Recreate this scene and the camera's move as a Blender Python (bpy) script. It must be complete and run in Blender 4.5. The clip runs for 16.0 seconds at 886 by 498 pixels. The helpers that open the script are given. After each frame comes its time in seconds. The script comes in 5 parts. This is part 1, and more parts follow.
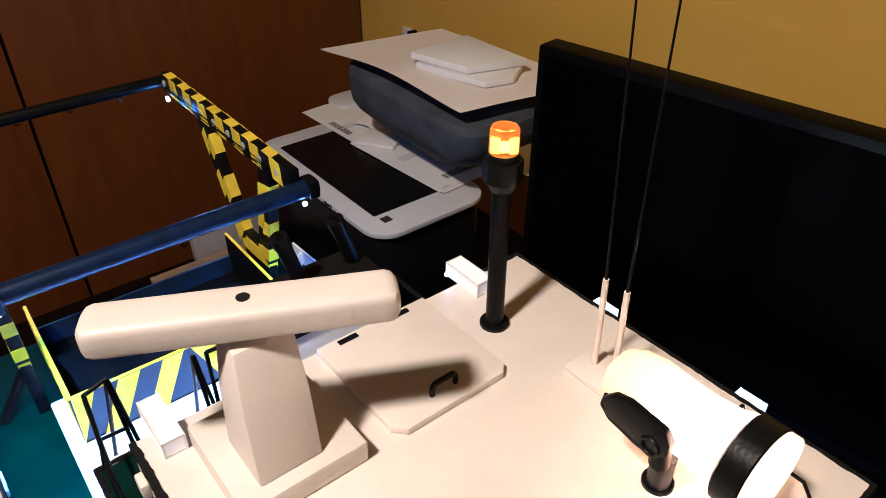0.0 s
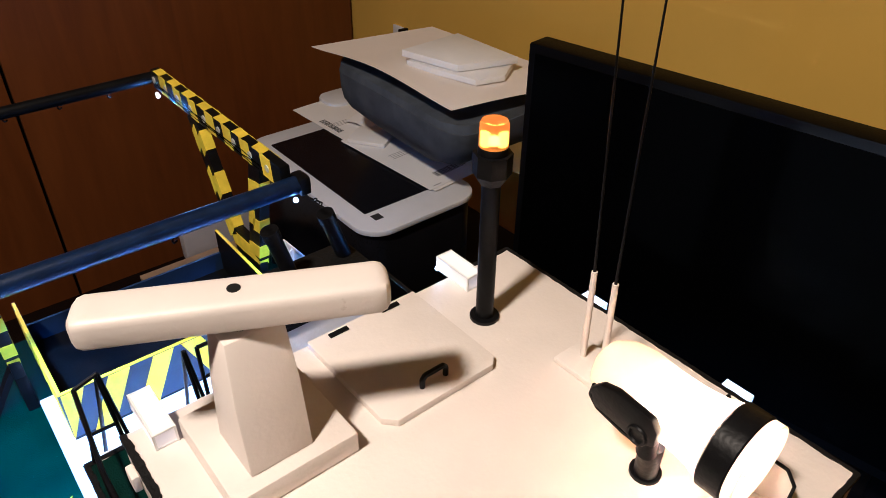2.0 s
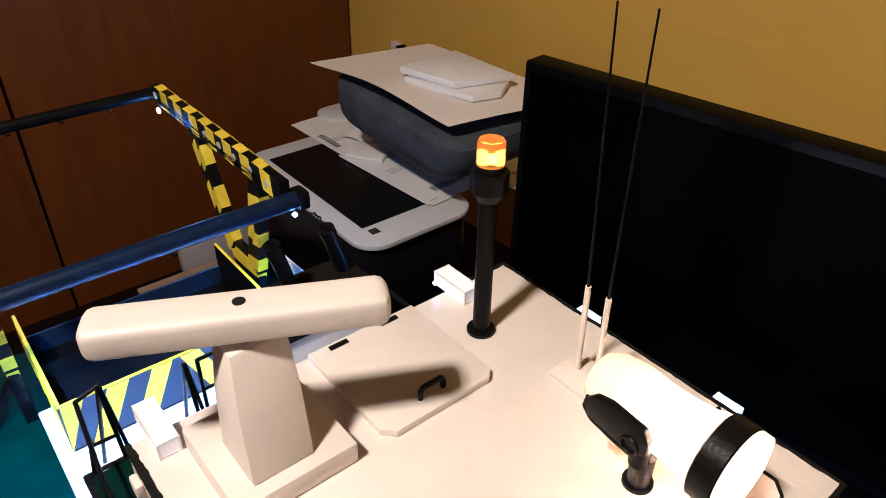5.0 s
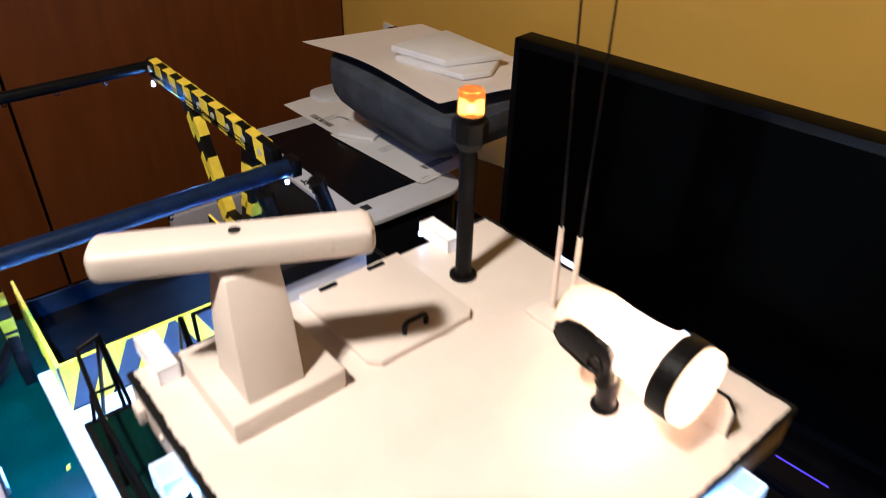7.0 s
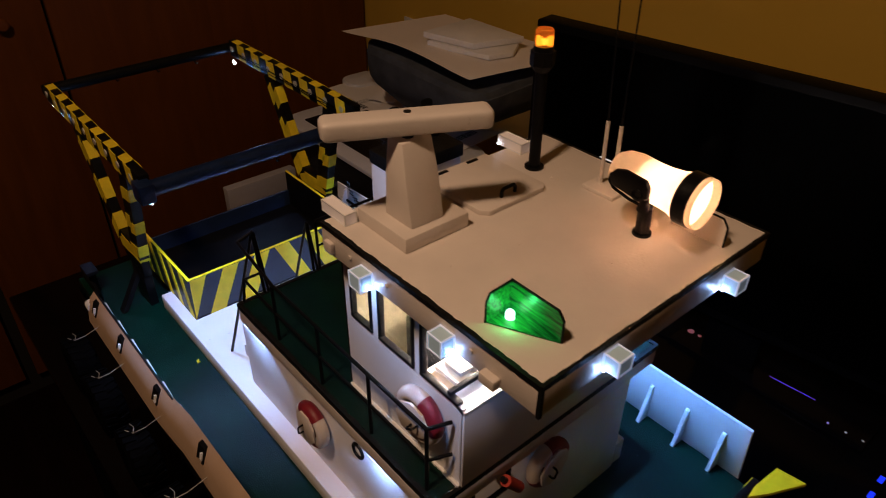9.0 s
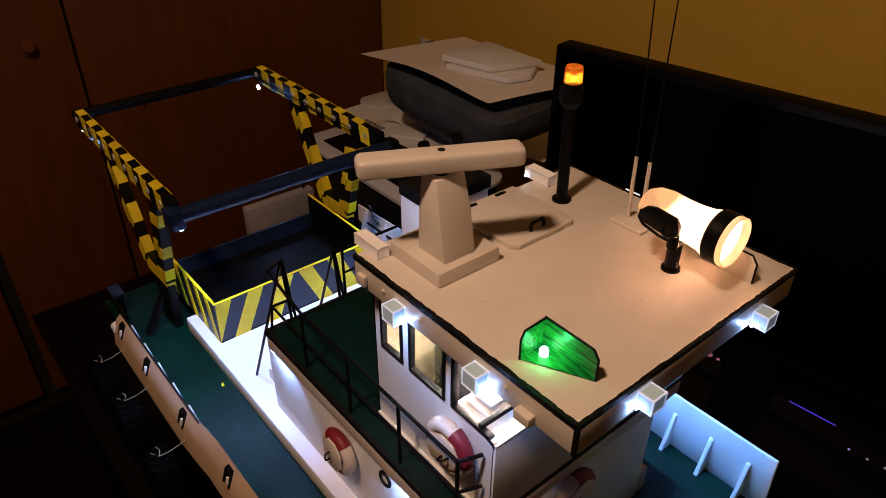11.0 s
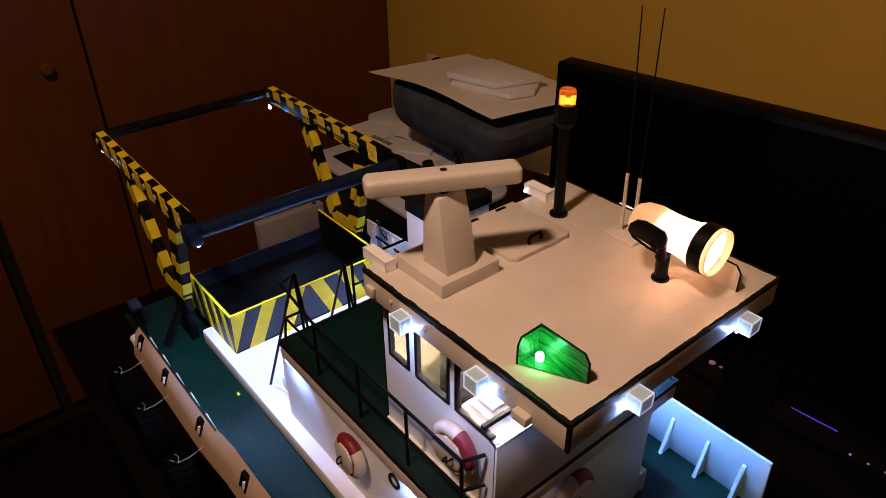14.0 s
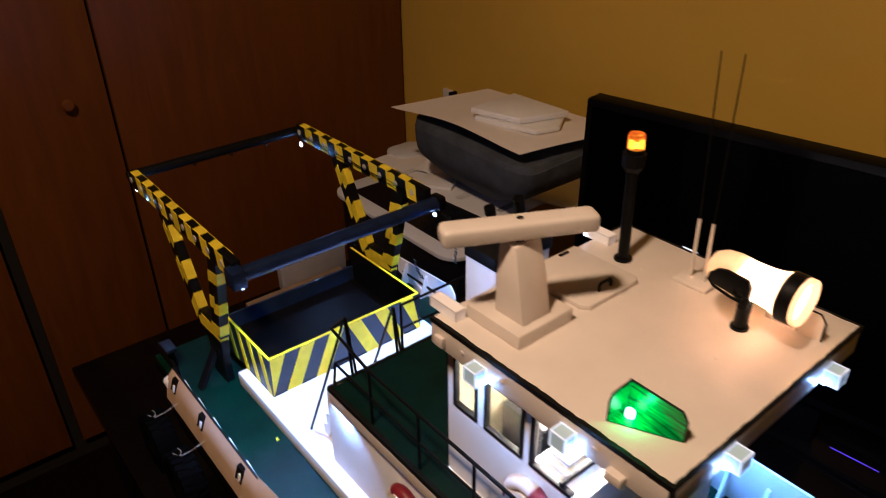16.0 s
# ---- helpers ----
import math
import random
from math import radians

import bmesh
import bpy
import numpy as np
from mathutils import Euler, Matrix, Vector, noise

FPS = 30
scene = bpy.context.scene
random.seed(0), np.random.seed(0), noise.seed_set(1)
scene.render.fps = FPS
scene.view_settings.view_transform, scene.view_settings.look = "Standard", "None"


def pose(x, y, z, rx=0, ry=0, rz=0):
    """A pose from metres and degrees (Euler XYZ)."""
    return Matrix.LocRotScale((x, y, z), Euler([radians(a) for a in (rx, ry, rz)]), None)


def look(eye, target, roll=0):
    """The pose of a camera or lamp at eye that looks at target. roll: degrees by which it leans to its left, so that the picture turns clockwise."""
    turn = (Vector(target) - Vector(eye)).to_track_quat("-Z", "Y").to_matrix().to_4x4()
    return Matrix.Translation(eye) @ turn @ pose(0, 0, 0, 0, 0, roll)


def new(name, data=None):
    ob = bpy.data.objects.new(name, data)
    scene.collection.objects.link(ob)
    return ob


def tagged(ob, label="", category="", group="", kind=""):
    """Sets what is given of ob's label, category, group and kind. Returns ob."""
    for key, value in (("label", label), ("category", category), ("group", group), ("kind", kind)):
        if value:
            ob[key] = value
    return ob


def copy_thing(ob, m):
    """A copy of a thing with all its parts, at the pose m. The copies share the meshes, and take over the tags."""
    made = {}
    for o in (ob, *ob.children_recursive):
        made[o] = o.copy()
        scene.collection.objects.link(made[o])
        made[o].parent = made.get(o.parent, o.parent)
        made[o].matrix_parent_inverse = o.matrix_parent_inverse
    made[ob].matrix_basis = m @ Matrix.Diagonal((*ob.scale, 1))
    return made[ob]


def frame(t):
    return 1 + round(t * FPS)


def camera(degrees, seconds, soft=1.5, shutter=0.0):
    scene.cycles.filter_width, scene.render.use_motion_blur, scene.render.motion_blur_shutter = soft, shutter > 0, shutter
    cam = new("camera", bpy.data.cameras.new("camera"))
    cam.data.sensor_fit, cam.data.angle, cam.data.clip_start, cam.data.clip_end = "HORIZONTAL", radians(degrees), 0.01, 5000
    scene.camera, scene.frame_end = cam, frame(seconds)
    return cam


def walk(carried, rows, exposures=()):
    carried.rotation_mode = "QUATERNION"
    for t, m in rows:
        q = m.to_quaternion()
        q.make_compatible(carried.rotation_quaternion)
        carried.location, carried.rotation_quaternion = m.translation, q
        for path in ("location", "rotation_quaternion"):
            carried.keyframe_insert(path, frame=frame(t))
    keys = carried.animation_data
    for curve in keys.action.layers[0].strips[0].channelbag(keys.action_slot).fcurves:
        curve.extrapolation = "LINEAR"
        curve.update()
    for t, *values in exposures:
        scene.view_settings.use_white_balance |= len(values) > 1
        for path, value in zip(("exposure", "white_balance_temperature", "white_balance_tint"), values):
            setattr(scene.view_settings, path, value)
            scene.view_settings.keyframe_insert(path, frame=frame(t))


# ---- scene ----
cam = camera(64.50, 16.0, soft=0.85, shutter=0.5)
PATH = [
    (0, (-0.1139, 0.0076, 1.6604), (0.9221, 1.2874, 0.5251), 0.34),
    (0.5, (-0.1145, 0.0072, 1.6604), (0.9177, 1.2921, 0.5275), 0.37),
    (1, (-0.1172, 0.0109, 1.6594), (0.9065, 1.2944, 0.5172), 0.17),
    (1.5, (-0.1126, 0.0085, 1.6577), (0.9319, 1.2782, 0.5189), 0.88),
    (2, (-0.1159, 0.0043, 1.6592), (0.9389, 1.2672, 0.5223), 0.84),
    (2.5, (-0.1169, -0.0003, 1.6607), (0.9415, 1.2619, 0.5265), 0.76),
    (3, (-0.1213, 0.0011, 1.6615), (0.9346, 1.2726, 0.5353), 0.71),
    (3.5, (-0.1187, -0.0003, 1.6610), (0.9446, 1.2679, 0.5379), 0.82),
    (4, (-0.1203, 0.0007, 1.6627), (0.9486, 1.2717, 0.5483), 1.10),
    (6.5, (-0.1222, -0.0052, 1.6658), (0.9581, 1.2693, 0.5664), 1.29),
    (7, (-0.1386, -0.0307, 1.6580), (0.9425, 1.2169, 0.5291), 1.77),
    (7.5, (-0.2273, -0.1513, 1.6871), (0.8785, 1.0753, 0.5589), 2.55),
    (8, (-0.2825, -0.2352, 1.7013), (0.8239, 1.0065, 0.5903), 1.71),
    (8.5, (-0.3133, -0.1822, 1.6907), (0.8260, 1.0273, 0.5776), 1.47),
    (9, (-0.3182, -0.1366, 1.6823), (0.7669, 1.1138, 0.5601), 0.72),
    (9.5, (-0.3274, -0.1227, 1.6922), (0.7584, 1.1528, 0.5994), 0.45),
    (10, (-0.3261, -0.1168, 1.6929), (0.7652, 1.1574, 0.6041), 0.82),
    (12.5, (-0.3438, -0.1491, 1.7157), (0.7118, 1.1606, 0.6338), -0.51),
    (13, (-0.3469, -0.1524, 1.7184), (0.7222, 1.1564, 0.6489), -0.23),
    (13.5, (-0.3458, -0.1518, 1.7189), (0.7182, 1.1613, 0.6495), -0.65),
    (14, (-0.3456, -0.1516, 1.7201), (0.7232, 1.1653, 0.6601), -0.55),
    (14.5, (-0.3463, -0.1508, 1.7213), (0.7265, 1.1722, 0.6731), -0.49),
    (15, (-0.3482, -0.1513, 1.7214), (0.7186, 1.1750, 0.6712), -0.58),
    (15.5, (-0.3508, -0.1459, 1.7231), (0.7114, 1.1938, 0.6852), -0.50),
    (16, (-0.3770, -0.0994, 1.7269), (0.7193, 1.2486, 0.7364), -0.68),
]
EXPOSURES = [(0.0, 0.74, 4350, 11), (4.0, 0.76, 4350, 11), (6.6, 0.86, 4350, 11), (7.0, 0.92, 4300, 9), (7.5, -0.36, 5050, 13), (8.0, -1.37, 5850, 24), (8.5, -1.36, 6000, 24), (9.0, -1.22, 6000, 24), (10.0, -0.86, 6000, 24), (12.5, -0.76, 5900, 28), (13.5, -0.7, 5900, 28), (14.5, -0.67, 5850, 28), (15.5, -0.52, 5600, 24), (16.0, -0.18, 5450, 20)]
walk(cam, [(t, look(eye, target, roll)) for t, eye, target, roll in PATH], EXPOSURES)


# ---- light ----
def lamp(name, kind, m, power, colour, size=0.01, **more):
    data = bpy.data.lights.new(name, kind)
    data.energy, data.color = power, colour
    if kind == "AREA":
        data.shape, data.size = "DISK", size
    else:
        data.shadow_soft_size = size
    if "angle" in more:
        data.spot_size, data.spot_blend = radians(more["angle"]), more.get("blend", 0.4)
    ob = new(name, data)
    ob.matrix_world = m
    return ob


world = bpy.data.worlds.new("night")
world.use_nodes = True
world.node_tree.nodes["Background"].inputs[0].default_value = (0.02, 0.02, 0.03, 1)
world.node_tree.nodes["Background"].inputs[1].default_value = 0.05
scene.world = world

WARM, COOL, AMBER, GREEN = (1.0, 0.65, 0.335), (0.33, 0.58, 1.0), (1.0, 0.42, 0.05), (0.05, 1.0, 0.2)
lamp("ceiling_lamp_light", "AREA", pose(-0.79, 0.12, 2.80), 34.0, WARM, 0.16)


# ---- materials ----
def mat(name, colour, rough=0.5, metal=0.0, vary=0.12, scale=30.0, bump=0.05, fine=400.0, spec=0.5, random_=0.0, dirt=None, dirt_at=0.62):
    """A painted or plain surface with colour and roughness varied at two scales, in metres of object space."""
    m = bpy.data.materials.new(name)
    m.use_nodes = True
    nt = m.node_tree
    n, l = nt.nodes, nt.links
    b = n["Principled BSDF"]
    tc = n.new("ShaderNodeTexCoord")
    a = n.new("ShaderNodeTexNoise")
    a.inputs["Scale"].default_value, a.inputs["Detail"].default_value = scale, 5
    f = n.new("ShaderNodeTexNoise")
    f.inputs["Scale"].default_value, f.inputs["Detail"].default_value = fine, 3
    l.new(tc.outputs["Object"], a.inputs["Vector"])
    l.new(tc.outputs["Object"], f.inputs["Vector"])
    mix = n.new("ShaderNodeMix")
    mix.data_type = "RGBA"
    dark = tuple(max(0.0, c * (1 - vary)) for c in colour)
    light = tuple(min(1.0, c * (1 + vary)) for c in colour)
    mix.inputs["A"].default_value, mix.inputs["B"].default_value = (*dark, 1), (*light, 1)
    ramp = n.new("ShaderNodeMapRange")
    ramp.inputs["From Min"].default_value, ramp.inputs["From Max"].default_value = 0.3, 0.7
    l.new(a.outputs["Fac"], ramp.inputs["Value"])
    l.new(ramp.outputs["Result"], mix.inputs["Factor"])
    out = mix.outputs["Result"]
    if random_:
        info = n.new("ShaderNodeObjectInfo")
        hsv = n.new("ShaderNodeHueSaturation")
        mr = n.new("ShaderNodeMapRange")
        mr.inputs["To Min"].default_value, mr.inputs["To Max"].default_value = 1 - random_, 1 + random_
        l.new(info.outputs["Random"], mr.inputs["Value"])
        l.new(mr.outputs["Result"], hsv.inputs["Value"])
        l.new(out, hsv.inputs["Color"])
        out = hsv.outputs["Color"]
    if dirt:
        d = n.new("ShaderNodeTexNoise")
        d.inputs["Scale"].default_value, d.inputs["Detail"].default_value = scale * 2.7, 8
        l.new(tc.outputs["Object"], d.inputs["Vector"])
        r2 = n.new("ShaderNodeMapRange")
        r2.inputs["From Min"].default_value, r2.inputs["From Max"].default_value = dirt_at, dirt_at + 0.06
        l.new(d.outputs["Fac"], r2.inputs["Value"])
        m2 = n.new("ShaderNodeMix")
        m2.data_type = "RGBA"
        m2.inputs["B"].default_value = (*dirt, 1)
        l.new(r2.outputs["Result"], m2.inputs["Factor"])
        l.new(out, m2.inputs["A"])
        out = m2.outputs["Result"]
    l.new(out, b.inputs["Base Color"])
    rr = n.new("ShaderNodeMapRange")
    rr.inputs["To Min"].default_value, rr.inputs["To Max"].default_value = max(0.02, rough - 0.1), min(1.0, rough + 0.1)
    l.new(f.outputs["Fac"], rr.inputs["Value"])
    l.new(rr.outputs["Result"], b.inputs["Roughness"])
    b.inputs["Metallic"].default_value = metal
    b.inputs["Specular IOR Level"].default_value = spec
    if bump:
        bp = n.new("ShaderNodeBump")
        bp.inputs["Strength"].default_value, bp.inputs["Distance"].default_value = bump, 0.002
        l.new(f.outputs["Fac"], bp.inputs["Height"])
        l.new(bp.outputs["Normal"], b.inputs["Normal"])
    return m


def glow(name, colour, strength):
    m = bpy.data.materials.new(name)
    m.use_nodes = True
    b = m.node_tree.nodes["Principled BSDF"]
    b.inputs["Base Color"].default_value = (*colour, 1)
    b.inputs["Emission Color"].default_value = (*colour, 1)
    b.inputs["Emission Strength"].default_value = strength
    return m


def clear(name, colour, rough=0.05, transmission=1.0, ior=1.45):
    m = bpy.data.materials.new(name)
    m.use_nodes = True
    b = m.node_tree.nodes["Principled BSDF"]
    b.inputs["Base Color"].default_value = (*colour, 1)
    b.inputs["Roughness"].default_value = rough
    b.inputs["Transmission Weight"].default_value = transmission
    b.inputs["IOR"].default_value = ior
    return m


def through_glow(name, colour, share=0.5):
    """A thin shell that light inside shines through."""
    m = bpy.data.materials.new(name)
    m.use_nodes = True
    nt = m.node_tree
    n, l = nt.nodes, nt.links
    b = n["Principled BSDF"]
    b.inputs["Base Color"].default_value = (*colour, 1)
    b.inputs["Roughness"].default_value = 0.5
    t = n.new("ShaderNodeBsdfTranslucent")
    t.inputs["Color"].default_value = (*colour, 1)
    nz = n.new("ShaderNodeTexNoise")
    nz.inputs["Scale"].default_value = 60
    mr = n.new("ShaderNodeMapRange")
    mr.inputs["To Min"].default_value, mr.inputs["To Max"].default_value = share - 0.15, share + 0.15
    tc = n.new("ShaderNodeTexCoord")
    l.new(tc.outputs["Object"], nz.inputs["Vector"])
    l.new(nz.outputs["Fac"], mr.inputs["Value"])
    mx = n.new("ShaderNodeMixShader")
    l.new(mr.outputs["Result"], mx.inputs[0])
    l.new(b.outputs[0], mx.inputs[1])
    l.new(t.outputs[0], mx.inputs[2])
    l.new(mx.outputs[0], n["Material Output"].inputs[0])
    return m


def wood(name, dark, light, along=(1, 1, 6), scale=2.2, rough=0.45):
    m = mat(name, dark, rough, vary=0.1, bump=0.03)
    nt = m.node_tree
    n, l = nt.nodes, nt.links
    tc = n.new("ShaderNodeTexCoord")
    mp = n.new("ShaderNodeMapping")
    mp.inputs["Scale"].default_value = tuple(12.0 / a for a in along)
    nz = n.new("ShaderNodeTexNoise")
    nz.inputs["Scale"].default_value, nz.inputs["Detail"].default_value, nz.inputs["Distortion"].default_value = scale, 8, 0.6
    mx = n.new("ShaderNodeMix")
    mx.data_type = "RGBA"
    mx.inputs["A"].default_value, mx.inputs["B"].default_value = (*dark, 1), (*light, 1)
    l.new(tc.outputs["Object"], mp.inputs["Vector"])
    l.new(mp.outputs["Vector"], nz.inputs["Vector"])
    mr = n.new("ShaderNodeMapRange")
    mr.inputs["From Min"].default_value, mr.inputs["From Max"].default_value = 0.3, 0.7
    l.new(nz.outputs["Fac"], mr.inputs["Value"])
    l.new(mr.outputs["Result"], mx.inputs["Factor"])
    l.new(mx.outputs["Result"], n["Principled BSDF"].inputs["Base Color"])
    return m


CREAM = mat("cream_hull_paint", (0.72, 0.655, 0.60), 0.42, vary=0.05, scale=25, bump=0.08, dirt=(0.45, 0.38, 0.3), dirt_at=0.74)
TAN = mat("tan_hull_paint", (0.48, 0.345, 0.235), 0.42, vary=0.07, scale=25, bump=0.08, dirt=(0.34, 0.26, 0.19), dirt_at=0.72)
WHITE = mat("white_paint", (0.8, 0.8, 0.8), 0.4, vary=0.04, scale=22, bump=0.08, dirt=(0.55, 0.53, 0.5), dirt_at=0.72)
LAMPBOX = glow("lit_lamp_box", (0.78, 0.88, 1.0), 0.55)
FROST = glow("frosted_lamp_plastic", (0.46, 0.62, 0.66), 0.2)
BRIGHTBOX = glow("bright_lamp_box", (0.9, 0.95, 1.0), 0.75)
WARMBOX = glow("dim_lamp_box", (0.9, 0.84, 0.78), 0.13)
LAMPWHITE = mat("white_plastic", (0.82, 0.82, 0.8), 0.35, vary=0.03, bump=0.03)
BLACK = mat("black_paint", (0.004, 0.004, 0.0045), 0.4, vary=0.3, scale=60, bump=0.1, spec=0.14)
EDGE = mat("black_edging", (0.005, 0.005, 0.005), 0.6, vary=0.3, scale=80, bump=0.4, spec=0.18)
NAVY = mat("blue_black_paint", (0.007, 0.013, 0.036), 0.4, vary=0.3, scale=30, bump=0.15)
# brighter copy of the blue-black paint, with gantry led light in its colour
NAVY_LIT = mat("blue_black_paint_lit", (0.013, 0.028, 0.075), 0.4, vary=0.3, scale=30, bump=0.15)
STEEL = mat("blue_black_tube", (0.008, 0.02, 0.065), 0.35, metal=0.3, vary=0.35, scale=50, bump=0.15)
DECK = mat("green_deck_paint", (0.0008, 0.0165, 0.0098), 0.32, vary=0.4, scale=22, bump=0.3, fine=700, dirt=(0.06, 0.08, 0.08), dirt_at=0.8, spec=0.16)


def grit_glints(m, colour, scale, at):
    """Pale grains of grit in a paint, their lamp glints put into the colour."""
    n, l = m.node_tree.nodes, m.node_tree.links
    b = n["Principled BSDF"]
    under = b.inputs["Base Color"].links[0].from_socket
    tc, nz = n.new("ShaderNodeTexCoord"), n.new("ShaderNodeTexNoise")
    nz.inputs["Scale"].default_value, nz.inputs["Detail"].default_value = scale, 2
    l.new(tc.outputs["Object"], nz.inputs["Vector"])
    mr = n.new("ShaderNodeMapRange")
    mr.inputs["From Min"].default_value, mr.inputs["From Max"].default_value = at, at + 0.05
    l.new(nz.outputs["Fac"], mr.inputs["Value"])
    mx = n.new("ShaderNodeMix")
    mx.data_type = "RGBA"
    mx.inputs["B"].default_value = (*colour, 1)
    l.new(mr.outputs["Result"], mx.inputs["Factor"])
    l.new(under, mx.inputs["A"])
    l.new(mx.outputs["Result"], b.inputs["Base Color"])


DECK_UP = mat("green_upper_deck_paint", (0.0012, 0.015, 0.0105), 0.4, vary=0.35, scale=35, bump=0.3, fine=800, dirt=(0.03, 0.045, 0.04), dirt_at=0.8, spec=0.2)
# deck sparkle under the leds, painted as pale grit specks
grit_glints(DECK, (0.2, 0.26, 0.28), 420, 0.735)
YELLOW = mat("yellow_tape", (0.78, 0.60, 0.004), 0.4, vary=0.12, scale=60, bump=0.1, random_=0.15)
RED = mat("red_paint", (0.2, 0.012, 0.022), 0.5, vary=0.15, scale=80, bump=0.15)
ORANGERED = mat("orange_red_paint", (0.38, 0.03, 0.012), 0.5, vary=0.1)
RUBBER = mat("black_rubber", (0.0014, 0.0014, 0.0016), 0.75, vary=0.25, bump=0.2, spec=0.02)
CHAINMETAL = mat("dark_metal", (0.03, 0.03, 0.03), 0.35, metal=0.6, vary=0.3)
BOLT = mat("pale_bolt", (0.55, 0.53, 0.48), 0.4, metal=0.2)
STRING = mat("white_string", (0.4, 0.38, 0.34), 0.8, bump=0.3)
WALL = mat("yellow_wall_paint", (0.74, 0.465, 0.045), 0.75, vary=0.06, scale=3, bump=0.12, fine=120)
CEIL = mat("ceiling_paint", (0.5, 0.47, 0.42), 0.85, vary=0.04, scale=3)
# brown boards taken down to near-black: the floor's shadow is in the colour
FLOOR = wood("shaded_floor_boards_wood", (0.004, 0.0015, 0.0007), (0.008, 0.003, 0.0015), along=(1, 8, 1))
WARDROBE = wood("brown_wardrobe_veneer", (0.126, 0.0365, 0.0030), (0.168, 0.051, 0.0044), along=(1, 1, 9), scale=3.0, rough=0.42)
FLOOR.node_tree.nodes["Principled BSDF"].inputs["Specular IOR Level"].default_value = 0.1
GAP = mat("dark_gap", (0.01, 0.007, 0.005), 0.9, bump=0)
DESK = mat("black_desk_gloss", (0.0025, 0.0022, 0.0022), 0.2, vary=0.3, scale=12, bump=0.02, dirt=(0.02, 0.02, 0.02), dirt_at=0.78, spec=0.1)
SCREEN = mat("screen_glass", (0.0006, 0.0006, 0.0006), 0.6, vary=0.1, bump=0.0, spec=0.01)
BEZEL = mat("monitor_plastic", (0.0022, 0.002, 0.0018), 0.5, vary=0.1, bump=0.1, spec=0.06)
PRWHITE = mat("printer_white_plastic", (0.62, 0.63, 0.66), 0.4, vary=0.03, bump=0.05)
PRBLACK = mat("printer_black_plastic", (0.006, 0.006, 0.008), 0.3, vary=0.15, bump=0.05, spec=0.25)
PRGLASS = mat("printer_lid_black", (0.006, 0.006, 0.008), 0.25, vary=0.15, bump=0.02, spec=0.2)
FABRIC = mat("grey_fabric", (0.075, 0.086, 0.104), 0.85, vary=0.25, scale=25, bump=0.6, fine=1500, spec=0.2)
PAPER = mat("white_paper", (0.78, 0.77, 0.76), 0.8, vary=0.03, scale=8, bump=0.05)
CARD = mat("sheet_card", (0.82, 0.76, 0.71), 0.8, vary=0.04, scale=6, bump=0.05)
CURTAIN = mat("yellow_lining", (0.68, 0.6, 0.4), 0.8, vary=0.15, scale=120, bump=0.3)
GREYCARD = mat("grey_cardboard", (0.36, 0.34, 0.34), 0.8, vary=0.08, scale=14, bump=0.1)
KRAFT = mat("kraft_cardboard", (0.30, 0.20, 0.11), 0.85, vary=0.12, scale=20, bump=0.15)
FOAM = mat("foam_board", (0.8, 0.8, 0.8), 0.7, vary=0.03, scale=20, bump=0.05)
INK = mat("black_ink", (0.02, 0.02, 0.02), 0.8, bump=0)
GREYINK = mat("grey_ink", (0.3, 0.3, 0.3), 0.8, bump=0)
GLASS = clear("window_glass", (0.95, 0.97, 0.95), 0.02)
ORANGE = clear("orange_lens", (1.0, 0.42, 0.04), 0.3, 0.75)
GREENP = wood("green_screen_paint", (0.0, 0.012, 0.003), (0.0, 0.42, 0.08), along=(0.1, 1.0, 0.12), scale=4.0, rough=0.34)
LED = glow("led_white", (0.85, 0.93, 1.0), 14)
LEDBLUE = glow("led_blue_white", (0.55, 0.75, 1.0), 12)
LEDGREEN = glow("led_green", (0.55, 1.0, 0.75), 6)
LEDAMBER = glow("led_amber", (1.0, 0.42, 0.03), 6)
BULB = glow("warm_bulb", (1.0, 0.86, 0.66), 30)
SHELL = through_glow("lamp_shell", (0.95, 0.9, 0.82), 0.6)
PINKMARK = mat("pink_print", (0.8, 0.28, 0.28), 0.6, vary=0.1)


# ---- mesh helpers ----
def box(bm, x0, x1, y0, y1, z0, z1, bevel=0.0, m=None):
    r = bmesh.ops.create_cube(bm, size=1)
    vs = r["verts"]
    for v in vs:
        v.co = Vector((x0 + (v.co.x + 0.5) * (x1 - x0), y0 + (v.co.y + 0.5) * (y1 - y0), z0 + (v.co.z + 0.5) * (z1 - z0)))
    if bevel:
        es = {e for v in vs for e in v.link_edges}
        r = bmesh.ops.bevel(bm, geom=list(es), offset=bevel, segments=2, affect="EDGES", profile=0.5)
        vs = list({v for f in r["faces"] for v in f.verts} | {v for v in vs if v.is_valid})
    if m:
        bmesh.ops.transform(bm, matrix=m, verts=vs)
    return vs


def rod(bm, a, b, r, r2=None, seg=12):
    a, b = Vector(a), Vector(b)
    d = b - a
    m = Matrix.Translation((a + b) / 2) @ d.to_track_quat("Z", "Y").to_matrix().to_4x4()
    return bmesh.ops.create_cone(bm, cap_ends=True, segments=seg, radius1=r, radius2=r if r2 is None else r2, depth=d.length, matrix=m)["verts"]


def chain(bm, pts, r, seg=8):
    for a, b in zip(pts, pts[1:]):
        rod(bm, a, b, r, seg=seg)
    for p in pts[1:-1]:
        bmesh.ops.create_icosphere(bm, subdivisions=1, radius=r * 1.02, matrix=Matrix.Translation(p))


